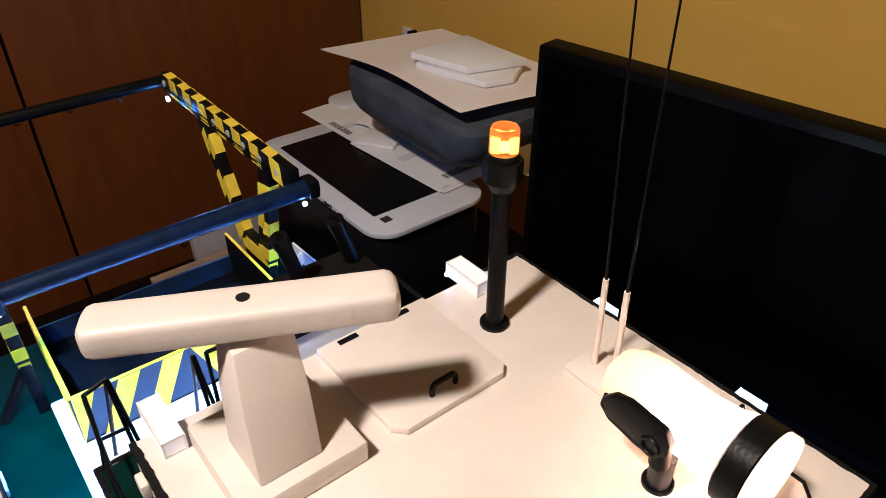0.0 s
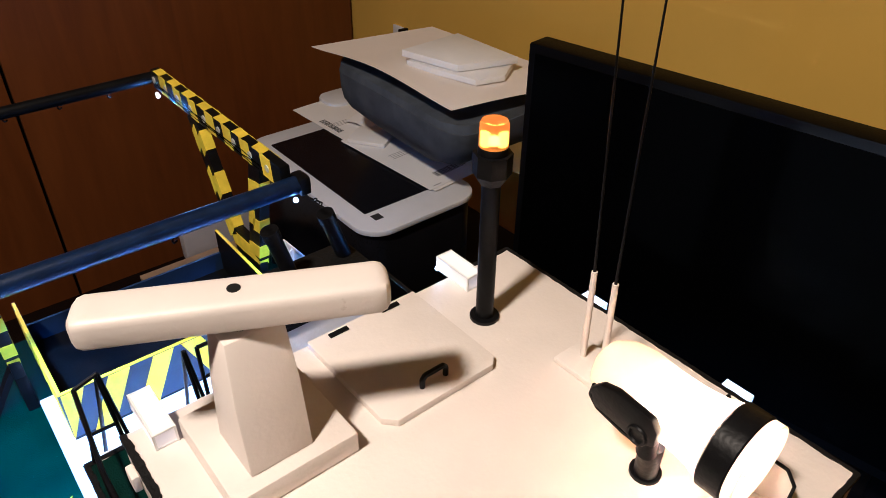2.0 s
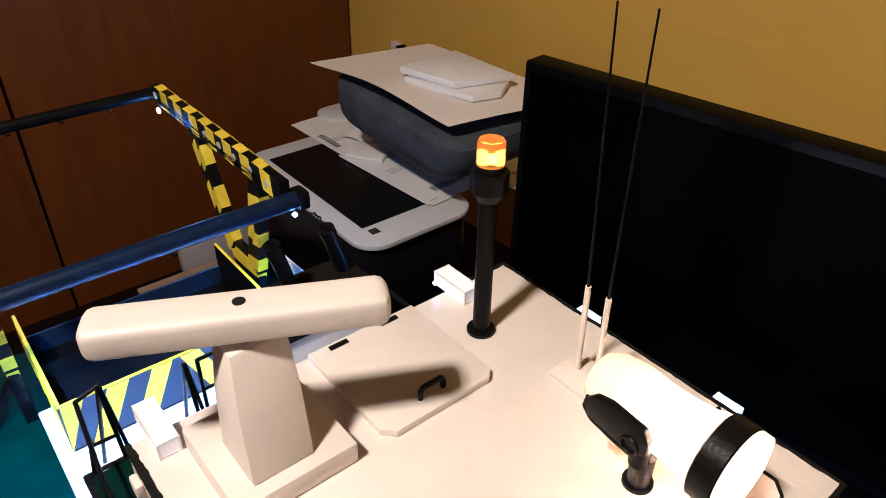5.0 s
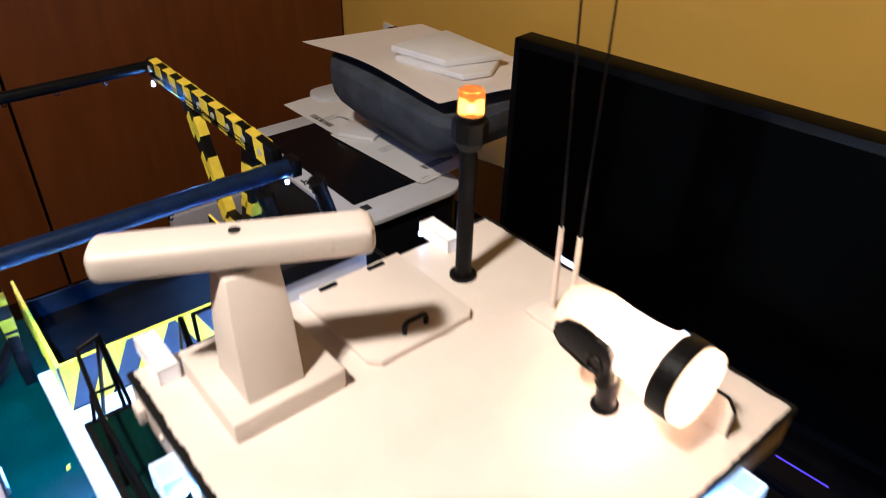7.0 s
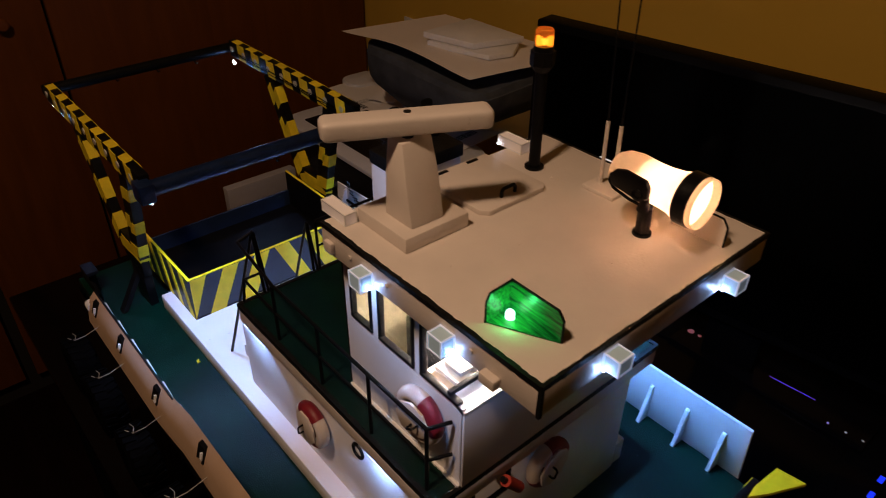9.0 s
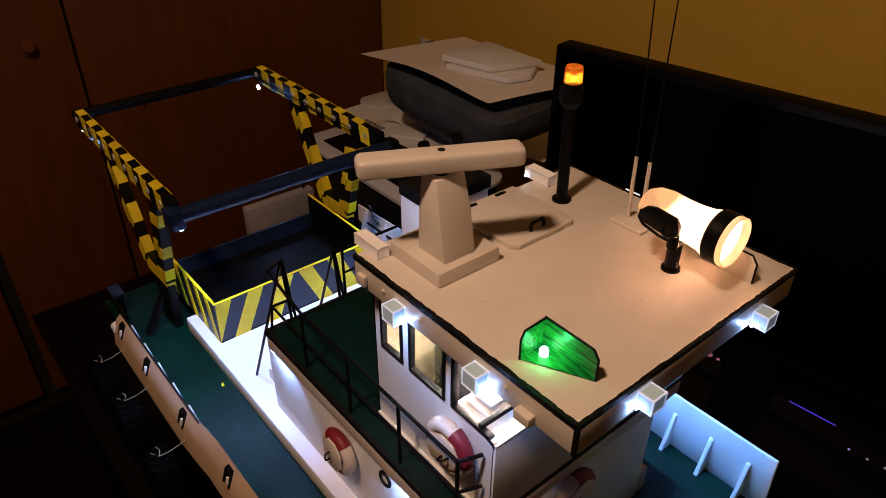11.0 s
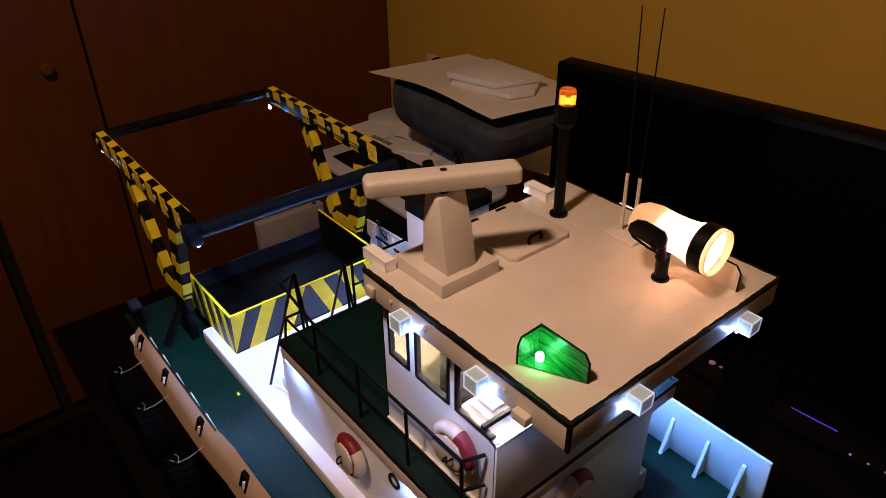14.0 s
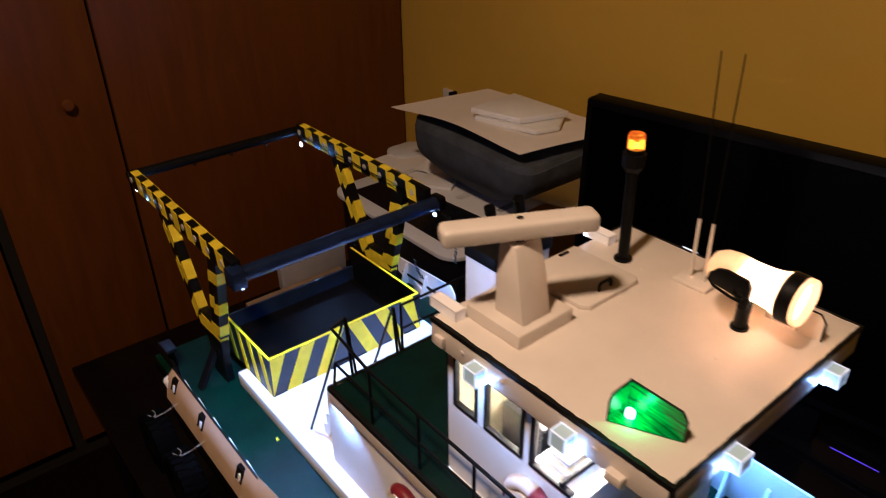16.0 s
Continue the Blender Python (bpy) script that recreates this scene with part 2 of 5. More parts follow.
def tube(bm, pts, r, seg=6):
    """One smooth tube along a line of points."""
    pts = [Vector(p) for p in pts]
    rings = []
    for i, p in enumerate(pts):
        d = (pts[min(i + 1, len(pts) - 1)] - pts[max(i - 1, 0)]).normalized()
        u = d.cross(Vector((0.31, 0.17, 0.93))).normalized()
        v = d.cross(u)
        rings.append([bm.verts.new(p + r * (math.cos(2 * math.pi * k / seg) * u + math.sin(2 * math.pi * k / seg) * v)) for k in range(seg)])
    for a, b in zip(rings, rings[1:]):
        for k in range(seg):
            bm.faces.new((a[k], a[(k + 1) % seg], b[(k + 1) % seg], b[k]))
    bm.faces.new(rings[0])
    bm.faces.new(rings[-1][::-1])
    bmesh.ops.recalc_face_normals(bm, faces=bm.faces)


def prism(bm, pts, off, bevel=0.0):
    """A flat outline pushed along off."""
    off = Vector(off)
    lo = [bm.verts.new(p) for p in pts]
    hi = [bm.verts.new(Vector(p) + off) for p in pts]
    n = len(pts)
    fs = [bm.faces.new(lo), bm.faces.new(hi[::-1])]
    fs += [bm.faces.new((lo[i], hi[i], hi[(i + 1) % n], lo[(i + 1) % n])) for i in range(n)]
    bmesh.ops.recalc_face_normals(bm, faces=fs)
    if bevel:
        bmesh.ops.bevel(bm, geom=list({e for f in fs for e in f.edges}), offset=bevel, segments=2, affect="EDGES", profile=0.5)


def lathe(bm, prof, m=None, seg=32):
    """Turns (radius, height) pairs round the z axis."""
    rings = []
    for r, z in prof:
        rings.append([bm.verts.new((r * math.cos(2 * math.pi * i / seg), r * math.sin(2 * math.pi * i / seg), z)) for i in range(seg)])
    fs = []
    for a, b in zip(rings, rings[1:]):
        fs += [bm.faces.new((a[i], a[(i + 1) % seg], b[(i + 1) % seg], b[i])) for i in range(seg)]
    bmesh.ops.recalc_face_normals(bm, faces=fs)
    if m:
        bmesh.ops.transform(bm, matrix=m, verts=[v for r in rings for v in r])


def torus(bm, R, r, m=None, seg=32, tube=12, a0=0.0, a1=360.0):
    full = abs(a1 - a0) >= 359.9
    n = seg if full else seg + 1
    rings = []
    for i in range(n):
        a = radians(a0 + (a1 - a0) * i / seg)
        rings.append([bm.verts.new(((R + r * math.cos(2 * math.pi * j / tube)) * math.cos(a), (R + r * math.cos(2 * math.pi * j / tube)) * math.sin(a), r * math.sin(2 * math.pi * j / tube))) for j in range(tube)])
    pairs = list(zip(rings, rings[1:] + ([rings[0]] if full else [])))
    fs = []
    for a, b in pairs:
        fs += [bm.faces.new((a[j], b[j], b[(j + 1) % tube], a[(j + 1) % tube])) for j in range(tube)]
    if not full:
        fs += [bm.faces.new(rings[0]), bm.faces.new(rings[-1][::-1])]
    bmesh.ops.recalc_face_normals(bm, faces=fs)
    if m:
        bmesh.ops.transform(bm, matrix=m, verts=[v for r in rings for v in r])


def mesh_of(name, bm, material, smooth=True):
    me = bpy.data.meshes.new(name)
    bm.to_mesh(me)
    bm.free()
    me.materials.append(material)
    if smooth and len(me.polygons) < 60000:
        me.polygons.foreach_set("use_smooth", [True] * len(me.polygons))
        me.set_sharp_from_angle(angle=radians(32))
    return me


def part(name, bm, material, parent, label=""):
    """One mesh under a thing or a part. The mesh is in world metres, or in those of a thing that stands at the origin."""
    ob = new(name, mesh_of(name, bm, material))
    ob.parent = parent
    if parent.type == "EMPTY":
        ob.matrix_parent_inverse = parent.matrix_basis.inverted()
    return tagged(ob, label)


def thing(name, label, category, at=(0, 0, 0), group=""):
    ob = new(name)
    ob.empty_display_size = 0.02
    ob.matrix_basis = Matrix.Translation(at)
    return tagged(ob, label, category, group)


def solid(name, bm, material, label, category, group="", kind=""):
    return tagged(new(name, mesh_of(name, bm, material)), label, category, group, kind)


def quick(fn, *args, **kw):
    bm = bmesh.new()
    fn(bm, *args, **kw)
    return bm


def brushed(p, q, inward, z0, z1, wide, lip=0.0008, seed=1):
    """A hand-brushed black border along an edge from p to q, with an uneven inner line."""
    rnd = random.Random(seed)
    p, q, n = Vector((*p, z0)), Vector((*q, z0)), Vector((*inward, 0))
    k = max(12, int((q - p).length / 0.002))
    w, pts = wide, []
    for i in range(k + 1):
        w += 0.5 * (wide - w) + (rnd.random() - 0.5) * wide * 0.4
        pts.append(p.lerp(q, i / k) + n * w)
    bm = bmesh.new()
    a = [bm.verts.new(p.lerp(q, i / k) - n * (lip * (0.6 + 0.5 * rnd.random()))) for i in range(k + 1)]
    b = [bm.verts.new(v) for v in pts]
    up = Vector((0, 0, z1 - z0))
    a2 = [bm.verts.new(v.co + up) for v in a]
    b2 = [bm.verts.new(v.co + up) for v in b]
    for i in range(k):
        for lo, hi in ((a, b), (a2, b2), (a, a2), (b, b2)):
            bm.faces.new((lo[i], lo[i + 1], hi[i + 1], hi[i]))
    for i in (0, k):
        bm.faces.new((a[i], b[i], b2[i], a2[i]))
    bmesh.ops.recalc_face_normals(bm, faces=bm.faces)
    return bm


# ---- room ----
X0, X1, Y0, Y1, ZC = -2.6, 1.11, -2.8, 1.93, 2.9
solid("floor", quick(box, X0 - 0.1, X1 + 0.1, Y0 - 0.1, Y1 + 0.7, -0.1, 0.0), FLOOR, "brown wooden floor, its shadow darkness put into the colour", "floor", kind="structure")
solid("ceiling", quick(box, X0 - 0.1, X1 + 0.1, Y0 - 0.1, Y1 + 0.7, ZC, ZC + 0.1), CEIL, "plain pale ceiling", "ceiling", kind="structure")
solid("wall_east", quick(box, X1, X1 + 0.12, Y0 - 0.1, Y1 + 0.7, 0, ZC), WALL, "yellow painted wall behind the monitor", "wall", kind="structure")
# west and south walls are out of view; dark veneer keeps room bounce low
solid("wall_west", quick(box, X0 - 0.12, X0, Y0 - 0.1, Y1 + 0.7, 0, ZC), WARDROBE, "unseen wall, dark brown to hold down bounce light", "wall", kind="structure")
solid("wall_south", quick(box, X0, X1, Y0 - 0.12, Y0, 0, ZC), WARDROBE, "unseen wall, dark brown to hold down bounce light", "wall", kind="structure")
solid("wall_north", quick(box, X0, X1, Y1 + 0.6, Y1 + 0.7, 0, ZC), WALL, "yellow painted wall behind the wardrobe", "wall", kind="structure")

cl = thing("ceiling_lamp", "round white glass ceiling lamp", "lamp", (-0.79, 0.12, ZC))
bm = bmesh.new()
lathe(bm, [(0.0, ZC - 0.03), (0.14, ZC - 0.03), (0.16, ZC - 0.015), (0.16, ZC)], Matrix.Translation((-0.79, 0.12, 0)))
part("base", bm, LAMPWHITE, cl)

so = thing("wall_socket", "small white socket plate on the yellow wall", "socket", (X1, 1.687, 1.0))
part("plate", quick(box, X1 - 0.008, X1, 1.664, 1.71, 0.975, 1.023, bevel=0.002), LAMPWHITE, so)
part("plug", quick(box, X1 - 0.03, X1 - 0.001, 1.641, 1.655, 1.0, 1.026, bevel=0.003), BLACK, so, "small black plug")

# wardrobe: three leaves with dark gaps and a round knob
wd = thing("wardrobe", "tall brown wood veneer wardrobe with closed doors", "wardrobe", (0.3, Y1, 0))
part("carcass", quick(box, X0 + 0.01, X1 - 0.004, Y1 + 0.03, Y1 + 0.58, 0.0, 2.6), GAP, wd)
for a, b in ((X0 + 0.02, -0.85), (-0.845, -0.262), (-0.228, 0.101), (0.109, X1 - 0.012)):
    part("door", quick(box, a, b, Y1, Y1 + 0.022, 0.08, 2.58, bevel=0.002), WARDROBE, wd)
knob = bmesh.new()
lathe(knob, [(0.0, 0.03), (0.012, 0.029), (0.017, 0.022), (0.014, 0.014), (0.007, 0.008), (0.009, 0.0)], pose(-0.005, Y1, 1.151, 90, 0, 0))
part("knob", knob, WARDROBE, wd, "round wooden knob")

# desk
dk = thing("desk", "black glossy desk top with scratches", "desk", (0.4, 0.3, 0.0))
part("top", quick(box, -0.247, 0.90, -0.75, 1.354, 0.722, 0.75, bevel=0.003), DESK, dk)
for x in (-0.2, 0.85):
    for y in (-0.7, 1.31):
        part("leg", quick(box, x - 0.025, x + 0.025, y - 0.025, y + 0.025, 0.0, 0.722, bevel=0.002), BLACK, dk)

# ---- monitor ----
MON = pose(0.657, 0.733, 0, 0, 0, 7.8)
W, ZB, ZT = 0.96, 0.855, 1.314
mn = thing("monitor", "large black flat monitor, switched off, facing the boat", "monitor", (0.75, 0.35, 0.75))
bm = quick(box, 0.0, 0.045, -W, 0.0, ZB, ZT, bevel=0.004, m=MON)
part("housing", bm, BEZEL, mn)
part("screen", quick(box, -0.0016, 0.001, -W + 0.014, -0.014, ZB + 0.02, ZT - 0.014, m=MON), SCREEN, mn)
part("stand_neck", quick(box, 0.02, 0.043, -W / 2 - 0.05, -W / 2 + 0.05, 0.754, ZB + 0.05, bevel=0.003, m=MON), BEZEL, mn)
part("stand_foot", quick(box, 0.015, 0.13, -W / 2 - 0.16, -W / 2 + 0.16, 0.7505, 0.7545, bevel=0.001, m=MON), BEZEL, mn)

# ---- printer ----
def rounded(x0, x1, y0, y1, r, n=8):
    pts = []
    for cx, cy, a0 in ((x1 - r, y1 - r, 0), (x0 + r, y1 - r, 90), (x0 + r, y0 + r, 180), (x1 - r, y0 + r, 270)):
        for i in range(n + 1):
            a = radians(a0 + 90 * i / n)
            pts.append((cx + r * math.cos(a), cy + r * math.sin(a), 0))
    return pts


pr = thing("printer", "white and black multifunction printer with flat scanner lid", "printer", (0.63, 1.1, 0.75))
PX0, PY0, PY1 = 0.457, 0.898, 1.40
bm = bmesh.new()
prism(bm, [(x, y, 0.7505) for x, y, _ in rounded(PX0 + 0.012, 0.73, PY0 + 0.012, PY1 - 0.012, 0.045)], (0, 0, 0.1885), bevel=0.004)
part("body", bm, PRBLACK, pr)
bm = bmesh.new()
prism(bm, [(x, y, 0.9395) for x, y, _ in rounded(PX0, 0.735, PY0, PY1, 0.055)], (0, 0, 0.012), bevel=0.003)
lid = part("scanner_lid", bm, PRWHITE, pr, "white rounded scanner lid")
bm = bmesh.new()
prism(bm, [(x, y, 0.9516) for x, y, _ in rounded(0.497, 0.715, 0.972, 1.345, 0.004)], (0, 0, 0.0012))
part("lid_panel", bm, PRGLASS, lid, "glossy black inset panel")
bm = quick(box, 0.501, 0.52, 0.941, 0.96, 0.9516, 0.9521)
mark = part("label", bm, INK, lid)
bm = bmesh.new()
prism(bm, [(x, y, 0.93) for x, y, _ in rounded(0.71, 0.83, 1.425, 1.515, 0.035)], (0, 0, 0.034), bevel=0.006)
part("paper_feed_cover", bm, PRWHITE, pr, "rounded white cover at the back")
bm = bmesh.new()
prism(bm, [(x, y, 0.7505) for x, y, _ in rounded(0.715, 0.82, 1.39, 1.52, 0.02)], (0, 0, 0.18), bevel=0.002)
part("rear_body", bm, PRBLACK, pr)

# ---- case, sheet, boards, letters ----
bm = bmesh.new()
CX0, CX1, CY0, CY1 = 0.612, 0.935, 0.842, 1.25
prof = [(0.132, 0.9605), (0.118, 0.963), (0.098, 0.976), (0.07, 1.0), (0.042, 1.028), (0.018, 1.054), (0.006, 1.075), (0.001, 1.10), (0.0, 1.135), (0.005, 1.15), (0.04, 1.155)]
cs = thing("fabric_case", "soft dark grey fabric case lying on the printer", "case", (0.83, 1.06, 0.954))
for name, some, cap in (("body", prof[:9], 0), ("top_panel", [(0.0012, 1.1335)] + prof[9:], 1)):
    bm = bmesh.new()
    rings = []
    for inset, z in some:
        ring = []
        for x, y, _ in rounded(CX0 + inset, CX1 - inset, CY0 + inset * 1.6, CY1 - inset * 0.12, max(0.03, 0.045 - inset * 0.05)):
            sag = 0.016 * max(0.0, 1 - ((x - 0.66) ** 2 + (y - 0.9) ** 2) / 0.05) if z > 1.1 else 0
            ring.append(bm.verts.new((x, y, z - sag + 0.003 * math.sin(40 * x + 31 * y) + 0.0015 * math.sin(95 * y))))
        rings.append(ring)
    for a, b in zip(rings, rings[1:]):
        for i in range(len(a)):
            bm.faces.new((a[i], a[(i + 1) % len(a)], b[(i + 1) % len(a)], b[i]))
    bm.faces.new(rings[0][::-1])
    bm.faces.new(rings[-1])
    bmesh.ops.recalc_face_normals(bm, faces=bm.faces)
    part(name, bm, FABRIC, cs)

# large sheet on the case, slightly curled
def sheet(bm, corners, n=14, thick=0.0006, lift=None):
    a, b, c, d = [Vector(p) for p in corners]
    grid = []
    for i in range(n + 1):
        row = []
        for j in range(n + 1):
            u, v = i / n, j / n
            p = a * (1 - u) * (1 - v) + b * u * (1 - v) + c * u * v + d * (1 - u) * v
            if lift:
                p.z += lift(u, v)
            row.append(bm.verts.new(p))
        grid.append(row)
    low = [[bm.verts.new(v.co - Vector((0, 0, thick))) for v in r] for r in grid]
    fs = []
    for i in range(n):
        for j in range(n):
            fs.append(bm.faces.new((grid[i][j], grid[i + 1][j], grid[i + 1][j + 1], grid[i][j + 1])))
            fs.append(bm.faces.new((low[i][j], low[i][j + 1], low[i + 1][j + 1], low[i + 1][j])))
    edge = [(i, 0) for i in range(n)] + [(n, j) for j in range(n)] + [(n - i, n) for i in range(n)] + [(0, n - j) for j in range(n)]
    for k, (i, j) in enumerate(edge):
        i2, j2 = edge[(k + 1) % len(edge)]
        fs.append(bm.faces.new((grid[i][j], grid[i2][j2], low[i2][j2], low[i][j])))
    bmesh.ops.recalc_face_normals(bm, faces=fs)


bm = bmesh.new()
sheet(bm, [(0.596, 1.297, 1.169), (0.616, 0.864, 1.169), (0.905, 0.80, 1.169), (0.883, 1.25, 1.169)], n=18, lift=lambda u, v: 0.016 * (1 - v) ** 3 * math.sin(math.pi * u) ** 1.5 + 0.004 * u * math.sin(math.pi * v))
solid("paper_sheet", bm, CARD, "large blank sheet of paper draped over the fabric case", "paper")


def offcut(outline, z, h, label):
    bm = bmesh.new()
    prism(bm, [(x, y, z) for x, y in outline], (0, 0, h), bevel=0.0006)
    solid("foam_board", bm, FOAM, label, "foam board", "boards on the sheet")


offcut([(0.675, 1.07), (0.69, 0.989), (0.712, 0.909), (0.771, 0.894), (0.828, 0.933), (0.83, 1.06)], 1.176, 0.011, "thick white foam board offcut under another")
offcut([(0.678, 1.088), (0.708, 0.956), (0.829, 0.921), (0.831, 1.10)], 1.189, 0.013, "thick white foam board offcut lying on another")


def bars(parent, m, rows, material, z):
    for x, y, w, h in rows:
        bm = quick(box, x, x + w, y, y + h, z, z + 0.0003, m=m)
        part("print_bar", bm, material, parent)


def letter(cx, cy, z, w, d, turn, label, code):
    t = thing("letter", label, "letter", (0, 0, 0), "letters on the printer")
    bm = bmesh.new()
    sheet(bm, [(-w / 2, -d / 2, 0.001), (w / 2, -d / 2, 0.001), (w / 2, d / 2, 0.001), (-w / 2, d / 2, 0.001)], n=6, lift=lambda u, v: 0.0015 * math.sin(5 * u) * v)
    part("page", bm, PAPER, t)
    if code:
        x = -0.05
        k = 0
        while x < 0.028:
            bw = (0.0018, 0.0034, 0.0012, 0.0024)[k % 4]
            bars(t, Matrix.Identity(4), [(x, -d / 2 + 0.03, bw, 0.02)] if code == 1 else [(-w / 2 + 0.012, x + 0.02, 0.016, bw)], INK, 0.0016)
            x += bw + (0.0022, 0.003, 0.0018)[k % 3]
            k += 1
        bars(t, Matrix.Identity(4), [(-0.02, -d / 2 + 0.049, 0.02, 0.0015), (-0.085, -d / 2 + 0.006, 0.02, 0.002)] + [(-0.07, 0.0 + 0.006 * i, 0.05 - 0.012 * (i % 2), 0.0015) for i in range(4)], GREYINK, 0.0016)
    t.matrix_basis = pose(cx, cy, z, 0, 0, turn)
    return t


letter(0.735, 1.335, 0.9535, 0.20, 0.30, 2, "white printed letter under others on the printer lid", 2)
letter(0.737, 1.117, 0.9560, 0.20, 0.30, 4, "white printed letter with a barcode on the printer lid", 1)
letter(0.741, 1.111, 0.9545, 0.20, 0.30, 5, "white letter beneath the one with a barcode", 0)
letter(0.895, 1.06, 0.9582, 0.21, 0.29, 16, "white printed letter pushed under the fabric case", False)
bm = quick(box, -0.045, 0.045, -0.037, 0.037, 0, 0.009, bevel=0.0015)
nt_ = solid("folded_note", bm, PAPER, "small folded white paper on the letters", "paper")
nt_.matrix_basis = pose(0.687, 1.222, 0.9592, 0, 0, -57)
bm = bmesh.new()
sheet(bm, [(0.688, 1.335, 0.9575), (0.705, 1.272, 0.9575), (0.765, 1.255, 0.9575), (0.752, 1.345, 0.9575)], n=10, lift=lambda u, v: 0.003 + 0.013 * abs(math.sin(3.1 * u + 1.7 * v)) * (0.4 + 0.6 * v))
solid("crumpled_slip", bm, PAPER, "small crumpled white slip of paper by the fabric case", "paper")

# pale box behind the boat
bm = quick(box, 0.256, 0.444, 1.322, 1.348, 0.7505, 0.842, bevel=0.002)
solid("pale_box", bm, GREYCARD, "low pale cardboard box standing on the desk", "box")
bm = quick(box, 0.15, 0.42, 1.29, 1.318, 0.7505, 0.765, bevel=0.001)
solid("cardboard_strip", bm, KRAFT, "flat brown cardboard strip lying on the desk", "cardboard")

# low black device beside the monitor
dv = thing("black_device", "low black device with small coloured lights on the desk", "device", (0.7, 0.2, 0.75))
part("body", quick(box, 0.72, 0.8, -0.004, 0.37, 0.7505, 0.757, bevel=0.002), DESK, dv)
part("light_strip", quick(rod, (0.770, 0.183, 0.7575), (0.7765, 0.0995, 0.7575), 0.0012, seg=8), glow("purple_light", (0.2, 0.09, 1.0), 0.2), dv, "thin purple light strip")
for q in ((0.769, 0.351, 0.007), (0.770, 0.332, 0.004), (0.771, 0.318, 0.004), (0.772, 0.302, 0.005)):
    part("mark", quick(rod, (q[0], q[1], 0.757), (q[0], q[1], 0.7576), q[2], seg=12), PINKMARK, dv, "small red mark")
for x, y, c in ((0.740, 0.060, (0.5, 0.4, 1.0)), (0.7425, 0.0305, (0.45, 0.42, 0.36)), (0.746, 0.003, (0.4, 0.36, 0.3))):
    part("indicator", quick(rod, (x, y, 0.757), (x, y, 0.758), 0.0022, seg=8), glow("indicator_light", c, 0.45), dv, "small indicator light")
dv = thing("small_device", "small black device with four blue lights", "device", (0.6, -0.05, 0.75))
part("body", quick(box, 0.51, 0.71, -0.085, 0.012, 0.7505, 0.758, bevel=0.002), DESK, dv)
for x, y in ((0.526, -0.002), (0.604, -0.055), (0.644, -0.052), (0.687, -0.05)):
    part("light", quick(box, x - 0.0085, x + 0.0085, y - 0.004, y + 0.004, 0.758, 0.7588, bevel=0.0003), glow("blue_light", (0.02, 0.05, 1.0), 1.5), dv, "blue light")

# ---- the model boat ----
XC, M, H, B = 0.03, 1.06, 1.082, 1.219
boat = thing("model_boat", "large hand-built model workboat with lit lamps", "model boat", (XC, 0.3, 0.75))


def hull_half(y):
    """Half the beam at deck level along the boat."""
    if y < 0.05:
        return 0.215 * math.sqrt(max(0.0, 1 - ((0.05 - y) / 0.42) ** 2))
    return 0.215


YS = [-0.365, -0.35, -0.33, -0.3, -0.26, -0.22, -0.17, -0.12, -0.07, -0.02, 0.03, 0.1, 0.25, 0.4, 0.55, 0.7, 0.78, 0.84]
bm = bmesh.new()
rings = []
for y in YS:
    hw = hull_half(y)
    ring = []
    for k, z in ((1.0, 1.045), (0.99, 0.98), (0.93, 0.9), (0.75, 0.83), (0.35, 0.80), (0.0, 0.795)):
        ring.append((hw * k, z))
    pts = [(XC - a, y, z) for a, z in ring] + [(XC + a, y, z) for a, z in ring[-2::-1]]
    rings.append([bm.verts.new(p) for p in pts])
for a, b in zip(rings, rings[1:]):
    for i in range(len(a) - 1):
        bm.faces.new((a[i], b[i], b[i + 1], a[i + 1]))
bm.faces.new(rings[0])
bm.faces.new(rings[-1][::-1])
bmesh.ops.recalc_face_normals(bm, faces=bm.faces)
hull = part("hull", bm, BLACK, boat, "black painted hull")
for y in (0.0, 0.8):
    part("cradle", quick(box, XC - 0.16, XC + 0.16, y - 0.012, y + 0.012, 0.7505, 0.83, bevel=0.002), BLACK, boat)

# main deck
bm = bmesh.new()
lo = [(XC - hull_half(y) + 0.004, y, M - 0.012) for y in YS[1:]] + [(XC + hull_half(y) - 0.004, y, M - 0.012) for y in YS[:0:-1]]
prism(bm, lo, (0, 0, 0.012))
part("main_deck", bm, DECK, boat, "glossy green painted deck")

